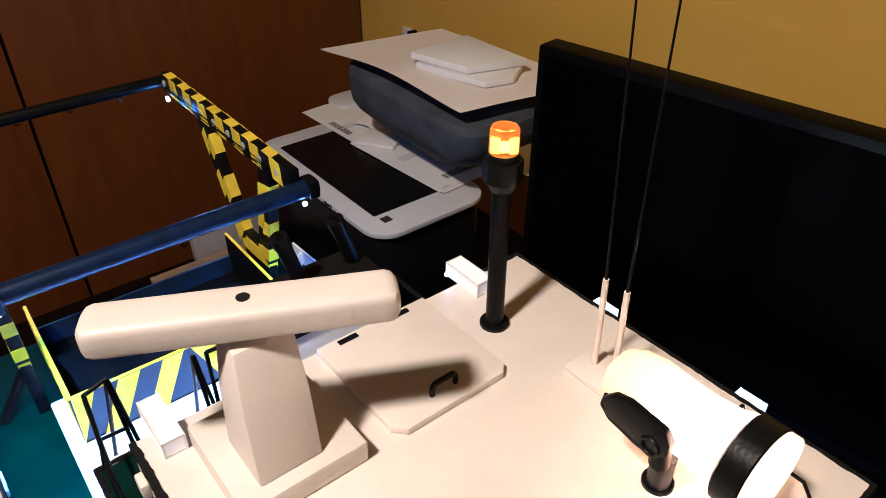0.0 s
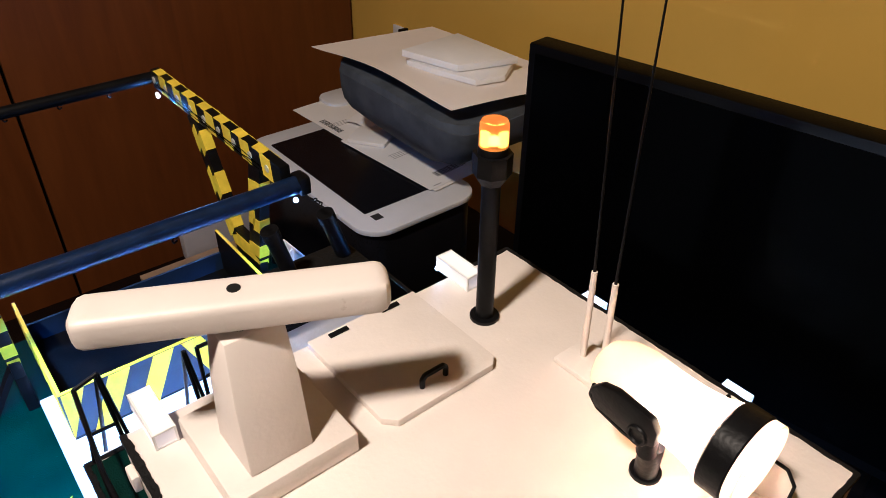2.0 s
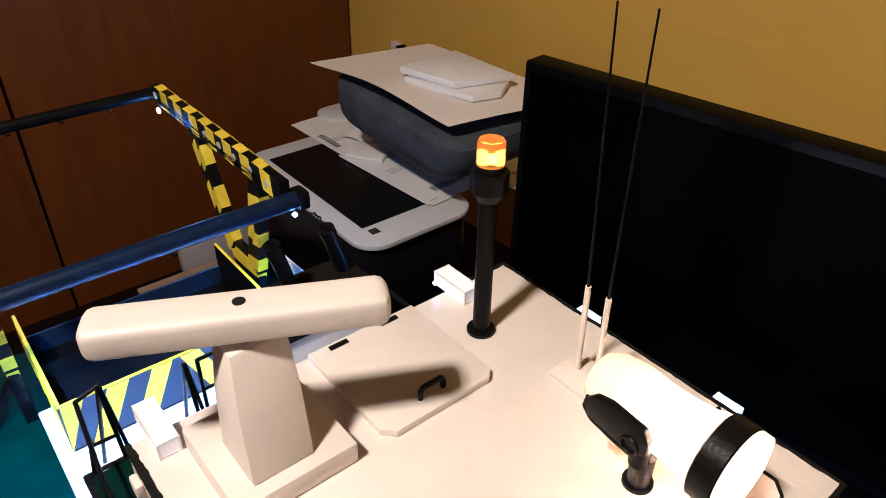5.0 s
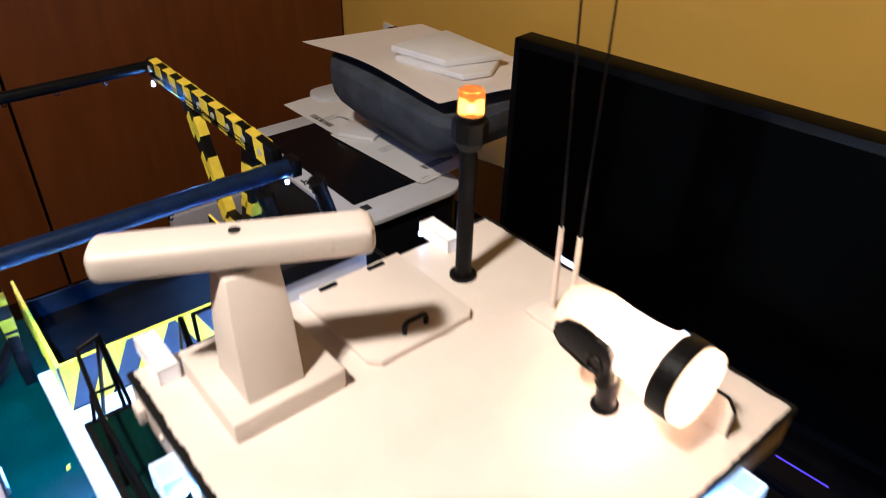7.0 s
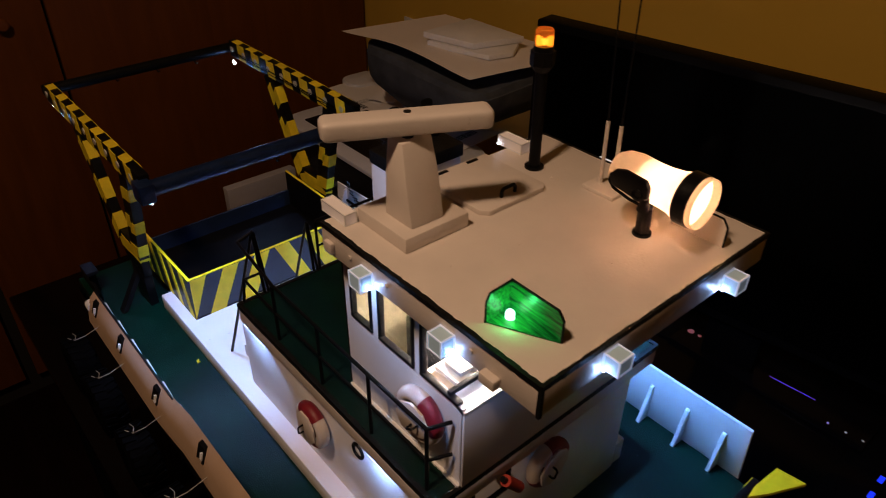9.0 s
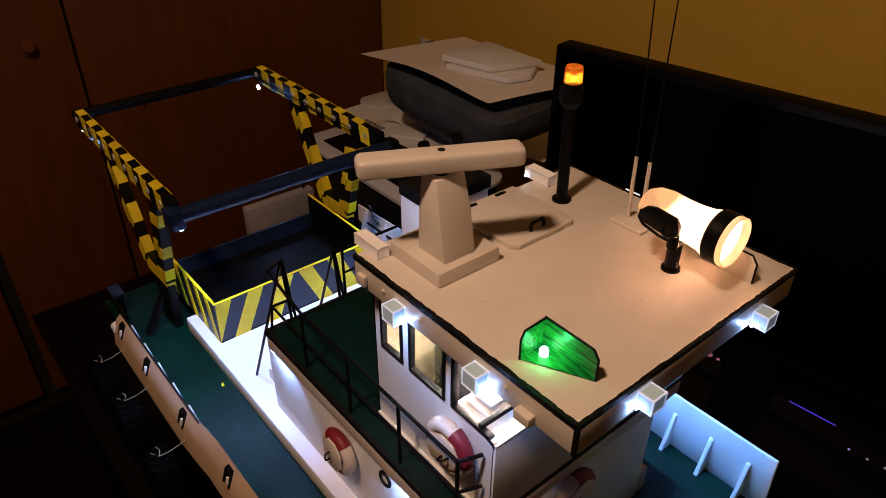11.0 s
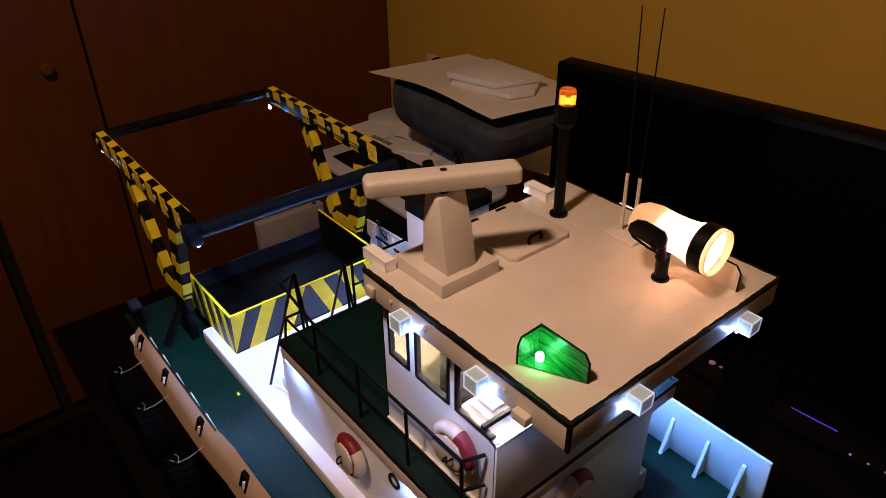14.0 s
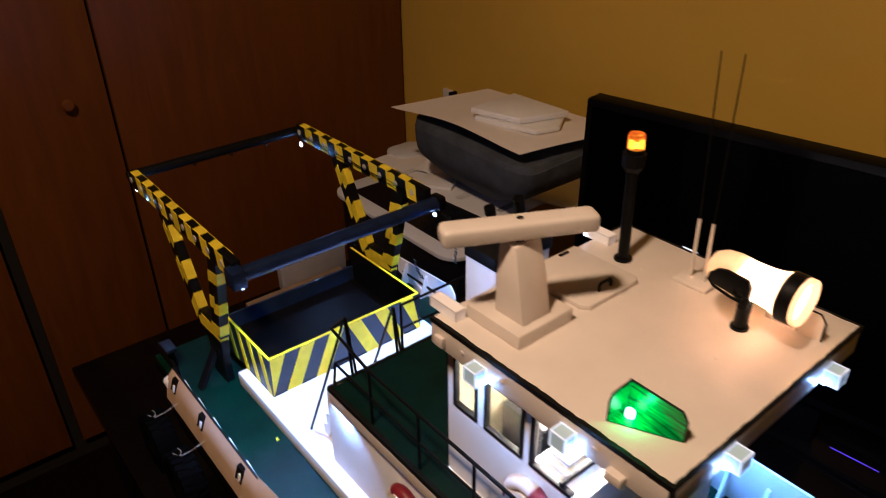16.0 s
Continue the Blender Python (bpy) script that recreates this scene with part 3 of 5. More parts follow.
# gunwale along each side, tan, with fairlead holes
CUTS = [0.7455, 0.651, 0.5335, 0.4155, 0.295, 0.18]
PROF = [(0.0, 1.079), (0.0075, 1.0715), (0.014, 1.056), (0.0185, 1.034), (0.0155, 1.034), (0.011, 1.054), (0.0055, 1.068), (0.0, 1.0745)]
for side in (-1, 1):
    bm = bmesh.new()
    xi = XC + side * 0.207

    def ring(y, lift=0.0):
        return [(xi + side * a - side * lift, y, z + lift * 0.9 * (z - 1.03) / 0.046) for a, z in PROF]

    def lift_at(y):
        return 0.0 if y > 0.5 else min(0.004, (0.5 - y) * 0.2)

    def stretch(y0, y1, keep):
        """The plank between two places, whole or as the strips above and below a port."""
        ra, rb = ring(y0, lift_at(y0)), ring(y1, lift_at(y1))
        for ids in keep:
            a = [bm.verts.new(ra[i]) for i in ids]
            b = [bm.verts.new(rb[i]) for i in ids]
            n = len(ids)
            bm.faces.new(a)
            bm.faces.new(b[::-1])
            for i in range(n):
                bm.faces.new((a[i], b[i], b[(i + 1) % n], a[(i + 1) % n]))

    cuts = CUTS if side < 0 else CUTS[:-1]
    ys = [0.768] + [v for c in cuts for v in (c + 0.0095, c - 0.0095)] + [0.02 if side < 0 else 0.207]
    for k, (a, b) in enumerate(zip(ys, ys[1:])):
        if k % 2 == 0:
            cuts_ = [a + (b - a) * q / 3 for q in range(4)]
            for u, v in zip(cuts_, cuts_[1:]):
                stretch(u, v, [tuple(range(8))])
        else:
            stretch(a, b, [(0, 1, 6, 7), (2, 3, 4, 5)])
    bmesh.ops.remove_doubles(bm, verts=bm.verts, dist=0.0001)
    bmesh.ops.recalc_face_normals(bm, faces=bm.faces)
    gun = part("gunwale", bm, TAN, boat, "tan painted bulwark plank with square ports")
    part("edging", quick(box, *sorted((xi - side * 0.0012, xi + side * 0.0012)), 0.5, 0.768, 1.0765, 1.0795), EDGE, gun)
    bm = bmesh.new()
    rod(bm, (xi + side * 0.009, 0.764, 1.056), (xi + side * 0.009, 0.776, 1.056), 0.0075, seg=16)
    part("end_cap", bm, WHITE, gun)
    for c in cuts:
        g = [Vector(v) for v in ring(c, lift_at(c))]
        a, b = g[1].lerp(g[6], 0.3), g[2].lerp(g[5], 0.3)
        dy = Vector((0, 0.0094, 0))
        bm = bmesh.new()
        prism(bm, [a - dy, b - dy, b + dy, a + dy], (g[6] - g[1]) * 0.3)
        part("port_lining", bm, BLACK, gun)
        out = (g[1] - g[6]).normalized()
        bm = bmesh.new()
        for u, v, k0, k1 in ((g[0].lerp(g[1], 0.45), g[1], 0.7, 1.0), (g[1], g[2].lerp(g[1], 0.0), 1.0, 0.8)):
            n = (v - u).cross(dy).normalized() * 0.0004
            n = n if n.dot(out) > 0 else -n
            prism(bm, [u - dy * k0 + n, v - dy * k1 + n, v - dy * k1 * 0.55 + n, u - dy * k0 * 0.55 + n], -n * 2)
            prism(bm, [u + dy * k0 + n, v + dy * k1 + n, v + dy * k1 * 0.75 + n, u + dy * k0 * 0.75 + n], -n * 2)
        u, v = g[0].lerp(g[1], 0.45), g[1]
        n = (v - u).cross(dy).normalized() * 0.0004
        n = n if n.dot(out) > 0 else -n
        prism(bm, [u - dy * 0.7 + n, v - dy + n, v + dy + n, u + dy * 0.7 + n], -n * 2)
        part("port_rim", bm, EDGE, gun)
        bm = bmesh.new()
        chain(bm, [a.lerp(b, 0.85) - dy * 0.35, a.lerp(b, 0.7) - dy * 0.4 + out * 0.003, a.lerp(b, 0.35) - dy * 0.3 + out * 0.0035], 0.0018, 8)
        part("peg", bm, WHITE, gun)
    for k in range(7):
        y = 0.734 - 0.049 * k
        bm = bmesh.new()
        prism(bm, [(XC + side * 0.2062, y, M), (XC + side * 0.2062, y - 0.023, M), (XC + side * 0.2056, y - 0.0245, M + 0.0105), (XC + side * 0.2056, y - 0.001, M + 0.0178)], (-side * 0.0026, 0, 0), bevel=0.0004)
        part("bracket", bm, WHITE, boat)
    bm = bmesh.new()
    prism(bm, [(XC + side * 0.2, 0.765, 1.05), (XC + side * 0.2, 0.84, 1.05), (XC + side * 0.2, 0.84, 1.082), (XC + side * 0.2, 0.80, 1.082), (XC + side * 0.2, 0.765, 1.072)], (side * 0.004, 0, 0))
    part("stern_bulwark", bm, BLACK, boat)
    bitt = part("mooring_bitt", quick(rod, (XC + side * 0.198, 0.796, M), (XC + side * 0.2, 0.796, 1.098), 0.0055, seg=14), BLACK, boat, "black mooring post with a cross bar")
    part("cross_bar", quick(box, *sorted((XC + side * 0.192, XC + side * 0.208)), 0.782, 0.812, 1.0935, 1.0995, bevel=0.001), NAVY, bitt)

bm = bmesh.new()
prism(bm, [(0.2385, 0.6, M), (0.2385, 0.785, M), (0.2385, 0.785, 1.1), (0.2385, 0.64, 1.108)], (0.003, 0, 0))
part("quarter_bulwark", bm, WHITE, boat, "white quarter bulwark")
for y in (0.70, 0.755):
    bm = bmesh.new()
    prism(bm, [(0.2385, y, M), (0.222, y, M), (0.2345, y, 1.098), (0.2385, y, 1.1)], (0, 0.003, 0))
    part("bulwark_stay", bm, WHITE, boat)

# bow bulwarks, white inside, with stays
for side in (-1, 1):
    bm = bmesh.new()
    x = XC + side * 0.211
    prism(bm, [(x, 0.205, M), (x, 0.022, M), (x, 0.0245, 1.131), (x, 0.172, 1.132), (x, 0.205, 1.115)], (side * 0.004, 0, 0), bevel=0.0005)
    part("bow_bulwark", bm, WHITE, boat, "white painted bow bulwark")
    for y in (0.1395, 0.093, 0.0485):
        bm = bmesh.new()
        prism(bm, [(x, y - 0.0015, M), (x - side * 0.017, y - 0.0015, M), (x - side * 0.016, y - 0.0015, M + 0.002), (x - side * 0.003, y - 0.0015, 1.107), (x, y - 0.0015, 1.109)], (0, 0.0045, 0), bevel=0.0004)
        part("bulwark_stay", bm, WHITE, boat)

# low striped bulkhead across the bow and yellow shoulder plates
bowb = part("bow_bulkhead", quick(box, XC - 0.19, XC + 0.19, -0.004, 0.003, M, 1.1, bevel=0.0006), BLACK, boat, "low black and yellow striped bulkhead")
for k in range(9):
    u = XC - 0.185 + 0.043 * k
    bm = bmesh.new()
    prism(bm, [(u, 0.003, M + 0.001), (u + 0.016, 0.003, M + 0.001), (u + 0.030, 0.003, 1.099), (u + 0.014, 0.003, 1.099)], (0, 0.0007, 0))
    part("stripe", bm, YELLOW, bowb)
for side in (-1, 1):
    for pts in (((0.163, -0.006), (0.18, -0.004), (0.218, -0.007), (0.222, -0.036), (0.182, -0.017)), ((0.131, -0.005), (0.165, -0.037), (0.143, -0.046), (0.097, -0.005))):
        bm = bmesh.new()
        prism(bm, [(XC + side * a, b, 1.0965) for a, b in pts], (0, 0, 0.004))
        part("shoulder_plate", bm, YELLOW, boat, "yellow painted plate")

# raised white hatch deck
bm = quick(box, XC - 0.141, XC + 0.141, 0.2, 0.695, M - 0.001, H, bevel=0.002)
part("hatch_deck", bm, WHITE, boat, "raised white painted deck")

# lower house and boat deck
bm = quick(box, -0.093, 0.153, 0.12, 0.466, M - 0.002, 1.197, bevel=0.003)
part("lower_house", bm, WHITE, boat, "white lower deckhouse")
bm = quick(box, 0.1535, 0.168, 0.121, 0.14, M, 1.092, bevel=0.002)
part("house_foot", bm, WHITE, boat)
bm = quick(box, -0.1035, 0.182, 0.1165, 0.438, 1.197, B, bevel=0.0012)
bd = part("boat_deck", bm, CREAM, boat, "upper deck with cream edge")
part("deck_paint", quick(box, -0.1, 0.178, 0.1205, 0.434, B, B + 0.0012), DECK_UP, bd, "green deck paint")
for n_, (p, q, inw) in enumerate((((-0.1035, 0.1165), (-0.1035, 0.438), (1, 0)), ((-0.1035, 0.1165), (0.182, 0.1165), (0, 1)), ((0.182, 0.1165), (0.182, 0.438), (-1, 0)), ((-0.1035, 0.438), (0.182, 0.438), (0, -1)))):
    part("edging", brushed(p, q, inw, B - 0.0045, B + 0.0016 + 0.0001 * n_, 0.0036, lip=0.0009, seed=n_ + 41), EDGE, bd, "brushed black edge")

# ---- wheelhouse ----
HX0, HX1, HY0, HY1 = -0.0765, 0.1365, 0.118, 0.2655
WZ0, WZ1 = 1.3055, 1.360
WINS = [(0.257, 0.2265), (0.2185, 0.173), (0.166, 0.122)]
T = 0.004


def pierced(bm, x, t, ys, zs, holes):
    """A wall across x with rectangular openings, as one piece."""
    cell = lambda i, j: (i, j) not in holes and 0 <= i < len(ys) - 1 and 0 <= j < len(zs) - 1
    v = {}

    def at(i, j, k):
        if (i, j, k) not in v:
            v[(i, j, k)] = bm.verts.new((x + k * t, ys[i], zs[j]))
        return v[(i, j, k)]

    for i in range(len(ys) - 1):
        for j in range(len(zs) - 1):
            if not cell(i, j):
                continue
            for k in (0, 1):
                bm.faces.new((at(i, j, k), at(i + 1, j, k), at(i + 1, j + 1, k), at(i, j + 1, k)))
            for di, dj, a, b in ((-1, 0, (i, j), (i, j + 1)), (1, 0, (i + 1, j), (i + 1, j + 1)), (0, -1, (i, j), (i + 1, j)), (0, 1, (i, j + 1), (i + 1, j + 1))):
                if not cell(i + di, j + dj):
                    bm.faces.new((at(*a, 0), at(*b, 0), at(*b, 1), at(*a, 1)))
    bmesh.ops.recalc_face_normals(bm, faces=bm.faces)


house = part("wheelhouse", quick(box, HX0 + T, HX1 - T, HY1 - T, HY1, B, 1.376), WHITE, boat, "white wheelhouse with black-framed windows")
WY = [HY0] + [v for a, b in WINS[::-1] for v in (b, a)] + [HY1]
for x in (HX0, HX1 - T):
    bm = bmesh.new()
    pierced(bm, x, T, WY, [B, WZ0, WZ1, 1.376], {(0, 1), (1, 1), (3, 1), (5, 1)})
    part("side_wall", bm, WHITE, house)
part("inner_lining", quick(box, HX0 + T + 0.001, HX1 - T - 0.001, HY1 - T - 0.003, HY1 - T - 0.001, B + 0.001, 1.374), CURTAIN, house)
bm = bmesh.new()
box(bm, HX0, HX1, HY0 - 0.002, HY0 + 0.002, B, 1.303, bevel=0.001)
part("front_panel", bm, WHITE, house)
bm = bmesh.new()
prism(bm, [(HX0, HY0 - 0.002, 1.303), (HX0, HY0 + 0.0145, 1.309), (HX0, HY0 + 0.0145, 1.305), (HX0, HY0 - 0.002, 1.299)], (HX1 - HX0, 0, 0))
part("sill", bm, WHITE, house)
for x, s in ((HX0, -1), (HX1, 1)):
    for a, b in WINS:
        bm = bmesh.new()
        xo = x - 0.0015 if s < 0 else x - 0.0045
        w = 0.0034
        box(bm, xo, xo + 0.006, b, a, WZ0, WZ0 + w, bevel=0.0008)
        box(bm, xo, xo + 0.006, b, a, WZ1 - w, WZ1, bevel=0.0008)
        if b > 0.13:
            box(bm, xo, xo + 0.006, b, b + w, WZ0 + w, WZ1 - w, bevel=0.0008)
        box(bm, xo, xo + 0.006, a - w, a, WZ0 + w, WZ1 - w, bevel=0.0008)
        win = part("window_frame", bm, BLACK, house, "black window frame")
        if b < 0.13:
            continue
        pane = part("pane", quick(box, xo + 0.002, xo + 0.003, b + w, a - w, WZ0 + w, WZ1 - w), GLASS, house, "clear pane")
        pane.visible_shadow = False
# open front window band with black frame
part("front_window_frame", quick(box, HX0, HX1, HY0 + 0.0135, HY0 + 0.0175, 1.3050, 1.3125, bevel=0.0006), BLACK, house)
part("front_window_head", quick(box, HX0, HX1, HY0 - 0.001, HY0 + 0.004, 1.360, 1.366, bevel=0.0006), BLACK, house)
for x in (HX1 - 0.004, HX0 + 0.07, HX0 + 0.14):
    part("pillar", quick(box, x, x + 0.004, HY0, HY0 + 0.004, 1.303, 1.376), BLACK, house)
# inside: shelf and console
part("shelf", quick(box, HX0 + 0.006, HX1 - 0.006, HY0 + 0.018, HY0 + 0.05, 1.3, 1.304), CREAM, house)
part("instrument", quick(box, HX0 + 0.012, HX0 + 0.05, HY0 + 0.019, HY0 + 0.046, 1.304, 1.309, bevel=0.001), CREAM, house)
part("instrument", quick(box, HX0 + 0.018, HX0 + 0.044, HY0 + 0.023, HY0 + 0.042, 1.309, 1.313, bevel=0.001), CREAM, house)
part("console", quick(box, HX0 + 0.045, HX1 - 0.02, HY0 + 0.075, HY0 + 0.125, B + 0.001, 1.292, bevel=0.003), PRBLACK, house)

# ---- roof ----

RX0, RX1, RY0, RY1, RZ = -0.09, 0.161, 0.04, 0.27, 1.397
bm = quick(box, RX0, RX1, RY0, RY1, 1.372, RZ, bevel=0.0008)
roof = part("roof", bm, CREAM, boat, "flat cream painted wheelhouse roof")


for n_, (p, q, inw) in enumerate((((RX0, RY0), (RX0, RY1), (1, 0)), ((RX1, RY0), (RX1, RY1), (-1, 0)), ((RX0, RY0), (RX1, RY0), (0, 1)), ((RX0 + 0.2, RY1), (RX1, RY1), (0, -1)))):
    part("edging", brushed(p, q, inw, RZ - 0.0035, RZ + 0.0005 + 0.0001 * n_, 0.0027 if n_ == 0 else 0.0017, seed=n_ + 3), EDGE, roof, "brushed black edge")
part("edging", quick(box, RX0 - 0.0007, RX0 + 0.002, RY0 - 0.0009, RY0 + 0.002, 1.372, RZ - 0.003), EDGE, roof)
part("block", quick(box, RX0 - 0.0065, RX0, 0.0715, 0.085, 1.3725, 1.3805, bevel=0.001), CREAM, roof)
part("block", quick(box, RX0 - 0.004, RX0, 0.252, 0.262, 1.376, 1.386, bevel=0.001), CREAM, roof)

part("base_fillet", brushed((HX0, HY0), (HX0, HY1), (-1, 0), B + 0.001, B + 0.0032, 0.0028, lip=0.0, seed=21), WHITE, house, "ragged white paint along the wall foot")
part("corner_strip", quick(box, HX0 - 0.0006, HX0 + 0.006, HY1 - 0.0005, HY1 + 0.0008, B + 0.001, 1.374), BLACK, house)
for y, z in ((0.1865, 1.3835), (0.0985, 1.384), (0.231, 1.384)):
    part("screw", quick(rod, (RX0 - 0.0012, y, z), (RX0, y, z), 0.0017, seg=10), CREAM, roof)
for x, y in ((0.005, 0.150), (-0.052, 0.162), (0.038, 0.092), (0.1, 0.205), (-0.03, 0.11)):
    part("screw", quick(rod, (x, y, RZ), (x, y, RZ + 0.0003), 0.001, seg=8), CREAM, roof)

# radar
RA = Vector((-0.0392, 0.2246, 0))
bm = quick(box, -0.0675, -0.007, 0.1925, 0.252, RZ, RZ + 0.0125, bevel=0.0012)
radar = part("radar_base", bm, CREAM, boat, "cream radar base block")
bm = bmesh.new()
c8 = [(-1, -1), (1, -1), (1, 1), (-1, 1)]
vs = []
for px, py, hx, hy, z in ((-0.041, 0.2155, 0.0152, 0.0158, 0.0125), (-0.039, 0.2205, 0.0152, 0.0122, 0.046), (-0.037, 0.2252, 0.0135, 0.0085, 0.0725)):
    vs += [bm.verts.new((px + a * hx, py + b * hy, RZ + z)) for a, b in c8]
for k in (0, 4):
    for i in range(4):
        bm.faces.new((vs[k + i], vs[k + (i + 1) % 4], vs[k + 4 + (i + 1) % 4], vs[k + 4 + i]))
bm.faces.new(vs[8:])
bm.faces.new(vs[:4][::-1])
bmesh.ops.recalc_face_normals(bm, faces=bm.faces)
bmesh.ops.bevel(bm, geom=list(bm.edges), offset=0.0012, segments=2, affect="EDGES", profile=0.5)
part("radar_pedestal", bm, CREAM, radar)
part("radar_shaft", quick(rod, (RA.x, RA.y, RZ + 0.07), (RA.x, RA.y, RZ + 0.084), 0.0045), BLACK, radar)
bm = bmesh.new()
SCAN = pose(RA.x, RA.y, RZ + 0.0765, 0, 0, -27)
loops = []
for i in range(25):
    u = math.sin(math.pi / 2 * (-1 + i / 12)) 
    k = 1.0 if abs(u) < 0.93 else max(0.6, math.sqrt(max(0.0, 1 - ((abs(u) - 0.93) / 0.0875) ** 2)))
    loop = []
    for j in range(28):
        a = 2 * math.pi * j / 28
        cy, cz = math.cos(a), math.sin(a)
        yy = math.copysign(abs(cy) ** 0.42, cy) * 0.0108
        zz = math.copysign(abs(cz) ** (0.55 if cz > 0 else 0.3), cz) * 0.0074
        loop.append(bm.verts.new(SCAN @ Vector((u * 0.0615, yy * k, 0.0072 + zz * k))))
    loops.append(loop)
for a, b in zip(loops, loops[1:]):
    for j in range(28):
        bm.faces.new((a[j], b[j], b[(j + 1) % 28], a[(j + 1) % 28]))
bm.faces.new(loops[0][::-1])
bm.faces.new(loops[-1])
bmesh.ops.recalc_face_normals(bm, faces=bm.faces)
part("radar_scanner", bm, CREAM, radar, "long cream radar scanner bar")
part("radar_bolt", quick(rod, (RA.x, RA.y, RZ + 0.090), (RA.x, RA.y, RZ + 0.0915), 0.0028), CHAINMETAL, radar)

# roof hatch with handle and hinges
bm = bmesh.new()
prism(bm, [(0.0155, 0.1925, RZ), (0.0765, 0.1925, RZ), (0.0815, 0.197, RZ), (0.0815, 0.268, RZ), (0.0095, 0.268, RZ), (0.0095, 0.199, RZ)], (0, 0, 0.0045), bevel=0.0006)
hatch = part("roof_hatch", bm, CREAM, boat, "cream hatch lid with clipped corners")
bm = bmesh.new()
chain(bm, [(0.0375, 0.2025, RZ + 0.003), (0.0375, 0.2025, RZ + 0.0095), (0.0392, 0.2025, RZ + 0.0117), (0.0508, 0.2025, RZ + 0.0117), (0.0525, 0.2025, RZ + 0.0095), (0.0525, 0.2025, RZ + 0.003)], 0.0015)
part("handle", bm, BLACK, hatch, "black handle")
for x in (0.027, 0.0615):
    part("hinge", quick(box, x - 0.006, x + 0.006, 0.262, 0.2652, RZ + 0.0045, RZ + 0.0057, bevel=0.0004), BLACK, hatch)

# mast with amber beacon
MX, MY, FX, FY = 0.1075, 0.2335, 0.1025, 0.2278
bm = bmesh.new()
rod(bm, (FX, FY, RZ), (MX, MY, 1.487), 0.0051, seg=20)
rod(bm, (FX, FY, RZ), (FX, FY, RZ + 0.002), 0.0085, seg=16)
mast = part("mast", bm, BLACK, boat, "black mast")
bm = bmesh.new()
rod(bm, (MX, MY, 1.481), (MX, MY, 1.487), 0.0065, 0.0104, seg=8)
rod(bm, (MX, MY, 1.487), (MX, MY, 1.4985), 0.0104, seg=8)
rod(bm, (MX, MY, 1.4985), (MX, MY, 1.5025), 0.0080, seg=24)
part("beacon_base", bm, BLACK, mast)
bm = bmesh.new()
lathe(bm, [(0.0078, 1.5015), (0.0078, 1.503), (0.0074, 1.5145), (0.0066, 1.516), (0.0, 1.5163)], Matrix.Translation((MX, MY, 0)))
lens = part("beacon_lens", bm, ORANGE, mast, "orange beacon lens")
lens.visible_shadow = False
for dx, dy in ((-0.0035, 0.0015), (0.002, -0.0035)):
    part("beacon_led", quick(rod, (MX + dx, MY + dy, 1.503), (MX + dx, MY + dy, 1.51), 0.0022), LEDAMBER, mast)
lamp("beacon_light", "POINT", pose(MX - 0.001, MY - 0.001, 1.506), 0.0035, AMBER, 0.003)

# twin aerials
part("aerial_plate", quick(box, 0.106, 0.131, 0.145, 0.177, RZ, RZ + 0.004, bevel=0.001), CREAM, boat)
for y, wx in ((0.170, 0.1178), (0.157, 0.1222)):
    bm = bmesh.new()
    rod(bm, (0.119, y - 0.002, RZ + 0.003), (0.1185, y - 0.001, 1.456), 0.0018, 0.0016)
    a = part("aerial", bm, CREAM, boat, "cream aerial base with black whip")
    bm = bmesh.new()
    rod(bm, (0.1185, y - 0.001, 1.455), (wx, y + (0.007 if y > 0.16 else 0.003), 1.594), 0.0008, 0.0005, seg=8)
    part("whip", bm, BLACK, a)

# searchlight
SP = pose(0.089, 0.1, 1.4398, 90, 0, 0) @ Matrix.Diagonal((0.87, 0.87, 1.0, 1.0))
bm = bmesh.new()
lathe(bm, [(0.0, -0.0375), (0.0068, -0.0365), (0.0132, -0.0335), (0.0172, -0.027), (0.0186, -0.017), (0.0172, -0.004), (0.0172, 0.008), (0.0185, 0.018), (0.0212, 0.025), (0.0218, 0.030), (0.0218, 0.0405), (0.0208, 0.0405), (0.0208, 0.029), (0.0175, 0.018), (0.0162, 0.008), (0.0174, -0.0165), (0.0162, -0.026), (0.0122, -0.0323), (0.0, -0.0361)], SP)
sl = part("searchlight", bm, SHELL, boat, "glowing white searchlight with black ring")
bm = bmesh.new()
lathe(bm, [(0.0212, 0.0245), (0.0226, 0.0255), (0.0226, 0.0355), (0.0218, 0.0362), (0.0216, 0.03), (0.0212, 0.0245)], SP)
part("ring", bm, BLACK, sl, "black ring")
bm = bmesh.new()
lathe(bm, [(0.0, 0.0335), (0.0209, 0.0335), (0.0209, 0.0342), (0.0, 0.0342)], SP)
lens = part("lens", bm, through_glow("lens_frost", (0.95, 0.9, 0.82), 0.85), sl, "frosted round lens")
bm = bmesh.new()
rod(bm, (0.0862, 0.1018, RZ), (0.0795, 0.0985, RZ + 0.028), 0.0053, seg=16)
rod(bm, (0.0862, 0.1018, RZ), (0.0862, 0.1018, RZ + 0.002), 0.0073, seg=16)
part("post", bm, BLACK, sl)
bm = bmesh.new()
prism(bm, [(0.0705, 0.1255, 1.4445), (0.0705, 0.1205, 1.450), (0.0705, 0.113, 1.452), (0.0705, 0.095, 1.4505), (0.0705, 0.0915, 1.4455), (0.0705, 0.0915, 1.438), (0.0705, 0.099, 1.434), (0.0705, 0.122, 1.437)], (-0.004, 0, 0), bevel=0.0008)
